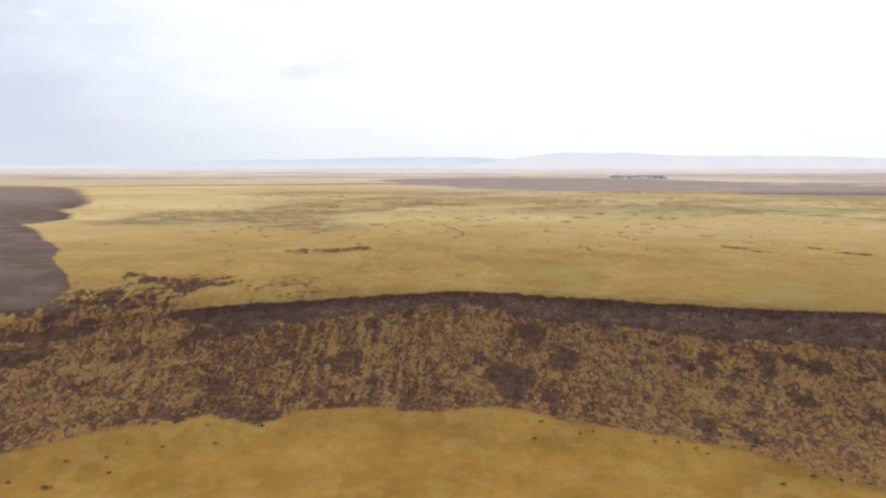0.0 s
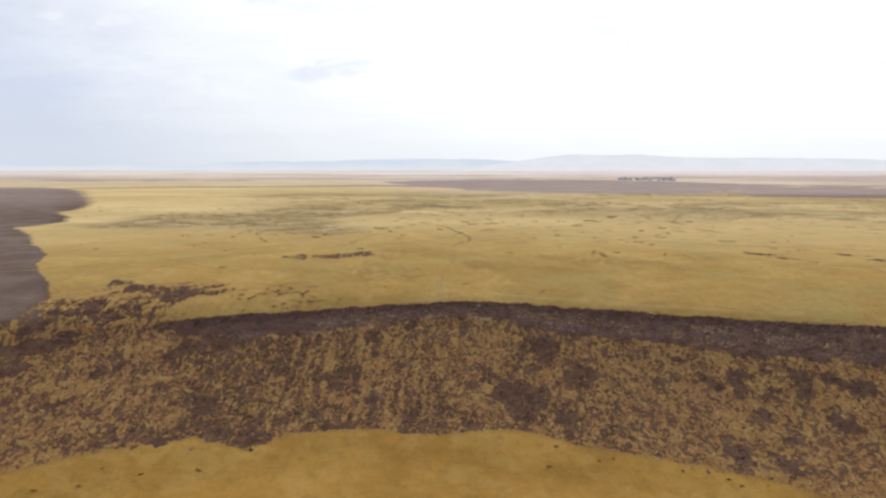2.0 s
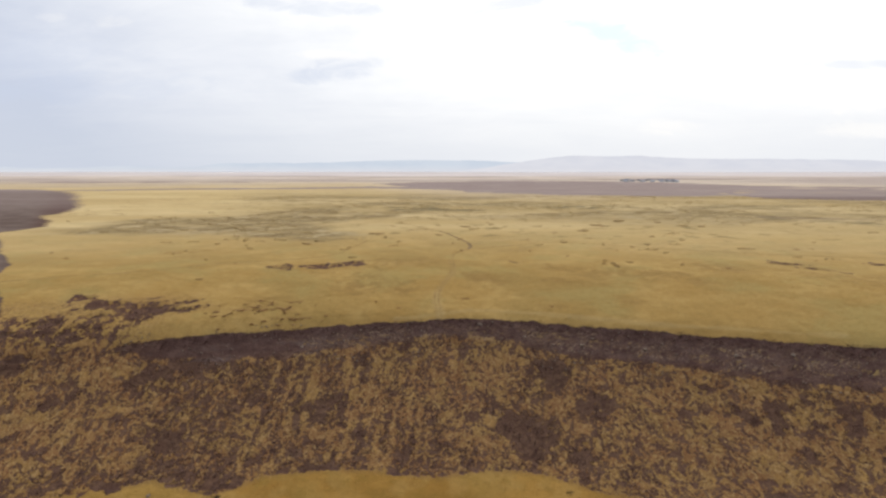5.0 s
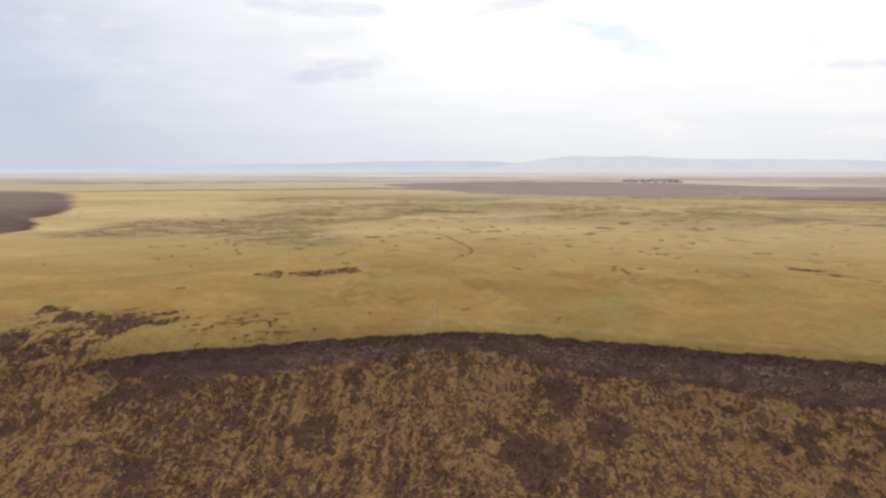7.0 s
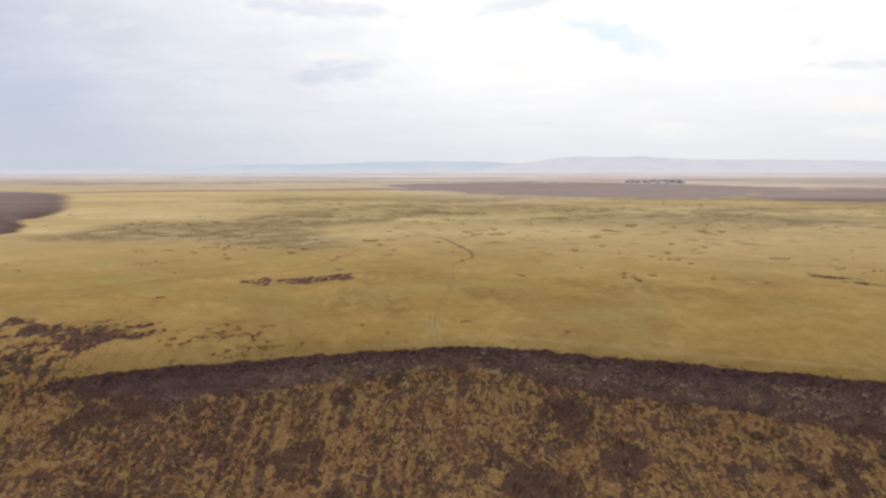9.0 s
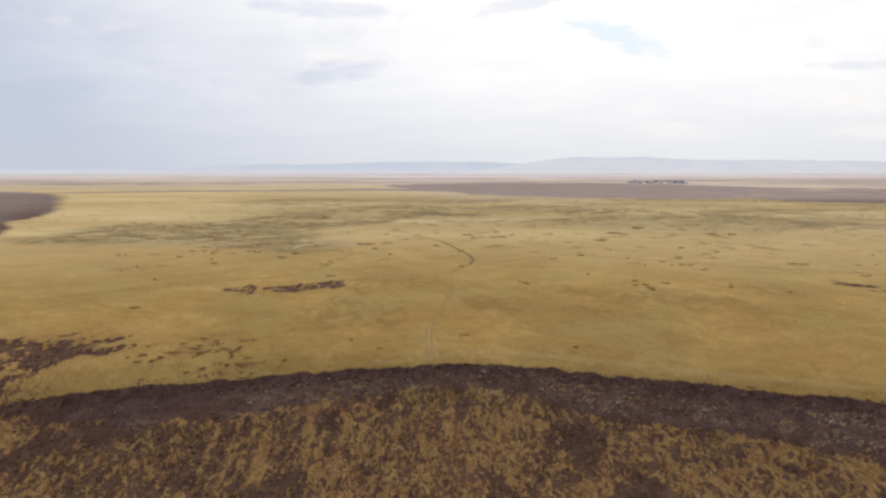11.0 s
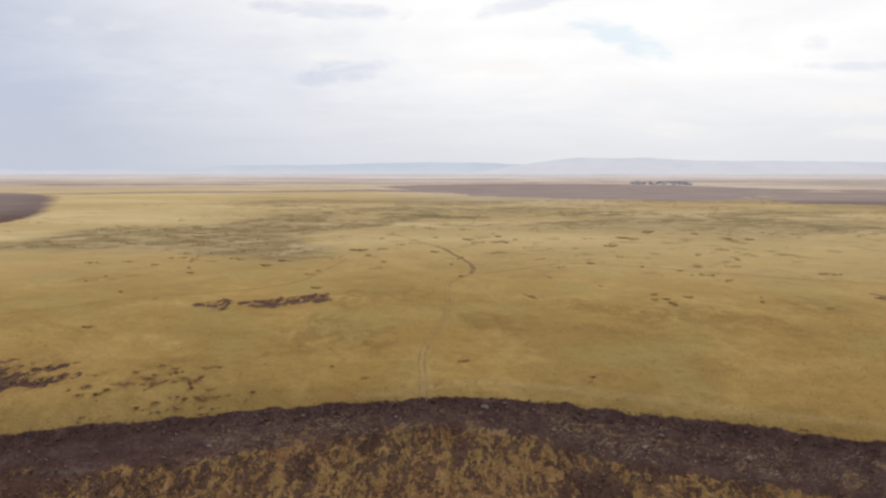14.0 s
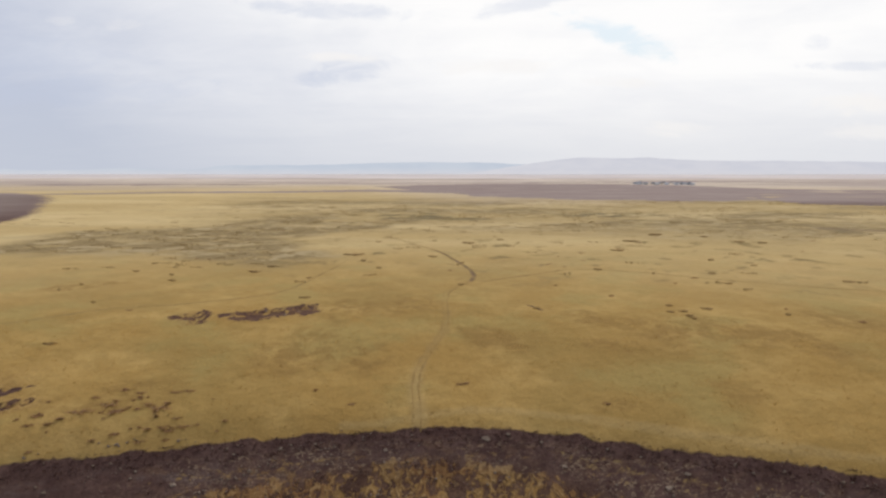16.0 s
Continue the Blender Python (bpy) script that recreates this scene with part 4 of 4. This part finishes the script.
def rut(parent, points, offset, wide, seed, mat, least=0.04):
    """One wheel's worn strip, uneven in width, pressed into the grass."""
    x, y, u = smooth_line(points)
    dx, dy = np.gradient(x), np.gradient(y)
    n = np.hypot(dx, dy)
    nx, ny = -dy / n, dx / n
    mid = offset + 0.35 * (layers(u / 9, 0 * u, seed, 2) - 0.5)
    half_wide = wide * np.clip(2.6 * (layers(u / 5, 0 * u + 5, seed + 1, 3) - 0.32), least, 1.3)
    cols = np.array((1.0, 0.4, -0.4, -1.0))
    xx = x[:, None] + nx[:, None] * (mid[:, None] + half_wide[:, None] * cols)
    yy = y[:, None] + ny[:, None] * (mid[:, None] + half_wide[:, None] * cols)
    zz = land(xx, yy) + np.array((0.02, 0.07, 0.07, 0.02))
    ob = new("wheel_rut", grid_mesh("wheel_rut", xx, yy, zz, mat))
    ob.parent = parent
    return ob


track = tagged(new("dirt_track"), "winding two-rut dirt track worn into dry grass", "track", kind="structure")
rut(track, TRACK, 0.7, 0.2, 71, soil_mat)
rut(track, TRACK, -0.7, 0.3, 75, soil_mat)
upper = TRACK[12:18]
for offset, seed in ((0.4, 81), (-0.45, 85)):
    rut(track, upper, offset, 0.55, seed, damp_mat, 0.4)


for line, seed, label in ((WEST_TRAIL, 91, "faint trodden trail through dry grass past the hollows"), (EAST_TRAIL, 95, "faint trodden trail crossing the open steppe")):
    trail = tagged(new("trail"), label, "trail", kind="structure")
    rut(trail, line, 0.0, 0.55, seed, trodden_mat)

# ---- stones on the rim and in the hollows ----
def boulder(seed, size):
    rng = random.Random(seed)
    bm = bmesh.new()
    bmesh.ops.create_icosphere(bm, subdivisions=2, radius=1.0)
    for v in bm.verts:
        v.co *= 0.75 + 0.5 * noise.noise(v.co * 1.3 + Vector((seed * 3.1, 0, 0)))
        v.co.x, v.co.y, v.co.z = v.co.x * size * 1.3, v.co.y * size, max(v.co.z, -0.45) * size * 0.6
    me = bpy.data.meshes.new("boulder")
    bm.to_mesh(me)
    bm.free()
    me.materials.append(stone_mat)
    return tagged(new("boulder", me), "pale weathered boulder half sunk in burnt ground", "boulder", "boulders under the rim")


BOULDERS = ((10.5, 229.3, 0.9), (14.5, 230.3, 0.5), (-27, 227.2, 0.5), (40.5, 224, 0.7), (44, 226.5, 0.6), (58, 224.3, 0.8), (63, 226, 0.5), (-44, 222.5, 0.6), (-8, 226.8, 0.5), (24, 225.7, 0.6), (81, 224.4, 0.8), (95, 226.5, 0.7), (-49, 294.3, 0.5), (-43, 291, 0.5), (-40, 293.5, 0.6), (-68, 178, 0.6))
stones = [boulder(k, 1.0) for k in range(3)]
for k, (x, s_at, size) in enumerate(BOULDERS):
    m = Matrix.Translation(on_land(x, s_at)) @ Matrix.Rotation(rng.uniform(0, 6.283), 4, "Z") @ Matrix.Diagonal((size, size, size, 1))
    if k < 3:
        stones[k].matrix_basis = m
    else:
        copy_thing(stones[k % 3], Matrix.Identity(4)).matrix_basis = m


# ---- the far village ----
def box(bm, x0, x1, y0, y1, z0, z1):
    v = [bm.verts.new(c) for c in ((x0, y0, z0), (x1, y0, z0), (x1, y1, z0), (x0, y1, z0), (x0, y0, z1), (x1, y0, z1), (x1, y1, z1), (x0, y1, z1))]
    for f in ((0, 3, 2, 1), (4, 5, 6, 7), (0, 1, 5, 4), (1, 2, 6, 5), (2, 3, 7, 6), (3, 0, 4, 7)):
        bm.faces.new([v[k] for k in f])


def house(long, deep, tall, pitch, label, category):
    """A gabled building with roof, openings and chimney."""
    root = tagged(new(category.replace(" ", "_")), label, category, "buildings of the far village")
    bm = bmesh.new()
    box(bm, -long / 2, long / 2, -deep / 2, deep / 2, -1, tall)
    for x in (-long / 2, long / 2):
        bm.faces.new([bm.verts.new(c) for c in ((x, -deep / 2, tall), (x, deep / 2, tall), (x, 0, tall + pitch))])
    part("wall", bm, wall_mat, root)
    bm = bmesh.new()
    for side in (-1, 1):
        e = [(-long / 2 - 0.5, side * (deep / 2 + 0.5), tall - 0.3), (long / 2 + 0.5, side * (deep / 2 + 0.5), tall - 0.3), (long / 2 + 0.5, 0, tall + pitch + 0.1), (-long / 2 - 0.5, 0, tall + pitch + 0.1)]
        low = [bm.verts.new(c) for c in e]
        top = [bm.verts.new((c[0], c[1], c[2] + 0.25)) for c in e]
        bm.faces.new(low)
        bm.faces.new(top)
        for k in range(4):
            bm.faces.new((low[k], low[(k + 1) % 4], top[(k + 1) % 4], top[k]))
    roof = part("roof", bm, roof_mat, root, "grey sheet roof")
    bm = bmesh.new()
    box(bm, long * 0.2, long * 0.2 + 0.8, -0.4, 0.4, tall + pitch * 0.6, tall + pitch + 1.2)
    part("chimney", bm, wall_mat, roof)
    for k in range(max(2, int(long / 5))):
        x = -long / 2 + (k + 0.5) * long / max(2, int(long / 5))
        bm = bmesh.new()
        box(bm, x - 0.7, x + 0.7, -deep / 2 - 0.06, -deep / 2 + 0.1, tall * 0.4, tall * 0.4 + 1.3)
        part("window", bm, glass_mat, root)
    return root


def tree(seed, tall):
    """A broad steppe tree: tapered trunk, limbs and a loose crown of leaf clumps."""
    rng = random.Random(seed)
    root = tagged(new("tree"), "dark leafy tree beside far village houses", "tree", "trees of the far village")
    bm, fm = bmesh.new(), bmesh.new()
    stick(bm, (0, 0, -0.6), (0.2, 0, tall * 0.45), 0.35, 0.22, 6)
    for k in range(7):
        a = 0.9 * k + rng.uniform(0, 0.6)
        r = tall * rng.uniform(0.2, 0.36)
        tip = Vector((r * math.cos(a), r * math.sin(a), tall * rng.uniform(0.5, 0.92)))
        stick(bm, (0.2, 0, tall * rng.uniform(0.28, 0.45)), tip, 0.14, 0.04, 4)
        for _ in range(30):
            q = tip + Vector((rng.gauss(0, 1), rng.gauss(0, 1), rng.gauss(0, 0.8))) * tall * 0.10
            leaf(fm, q, rng.uniform(0.5, 1.0), rng)
    part("trunk", bm, bark_mat, root)
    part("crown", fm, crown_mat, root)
    return root


def village_place(x, y, turn):
    return Matrix.Translation((x, y, float(land(x, y)))) @ Matrix.Rotation(turn, 4, "Z")


home = house(14, 8, 3.6, 2.6, "limewashed village house with a grey roof", "house")
barn = house(26, 10, 4.0, 2.2, "long pale farm barn with a grey roof", "barn")
HOMES = ((565, 2040, 0.1), (592, 2062, -0.2), (618, 2035, 0.3), (655, 2055, 0.0), (680, 2040, -0.3), (708, 2068, 0.2))
BARNS = ((580, 2105, 0.25), (722, 2040, -0.4))
for first, places in ((home, HOMES), (barn, BARNS)):
    for k, (x, y, turn) in enumerate(places):
        if k:
            copy_thing(first, village_place(x, y, turn))
        else:
            first.matrix_basis = village_place(x, y, turn)
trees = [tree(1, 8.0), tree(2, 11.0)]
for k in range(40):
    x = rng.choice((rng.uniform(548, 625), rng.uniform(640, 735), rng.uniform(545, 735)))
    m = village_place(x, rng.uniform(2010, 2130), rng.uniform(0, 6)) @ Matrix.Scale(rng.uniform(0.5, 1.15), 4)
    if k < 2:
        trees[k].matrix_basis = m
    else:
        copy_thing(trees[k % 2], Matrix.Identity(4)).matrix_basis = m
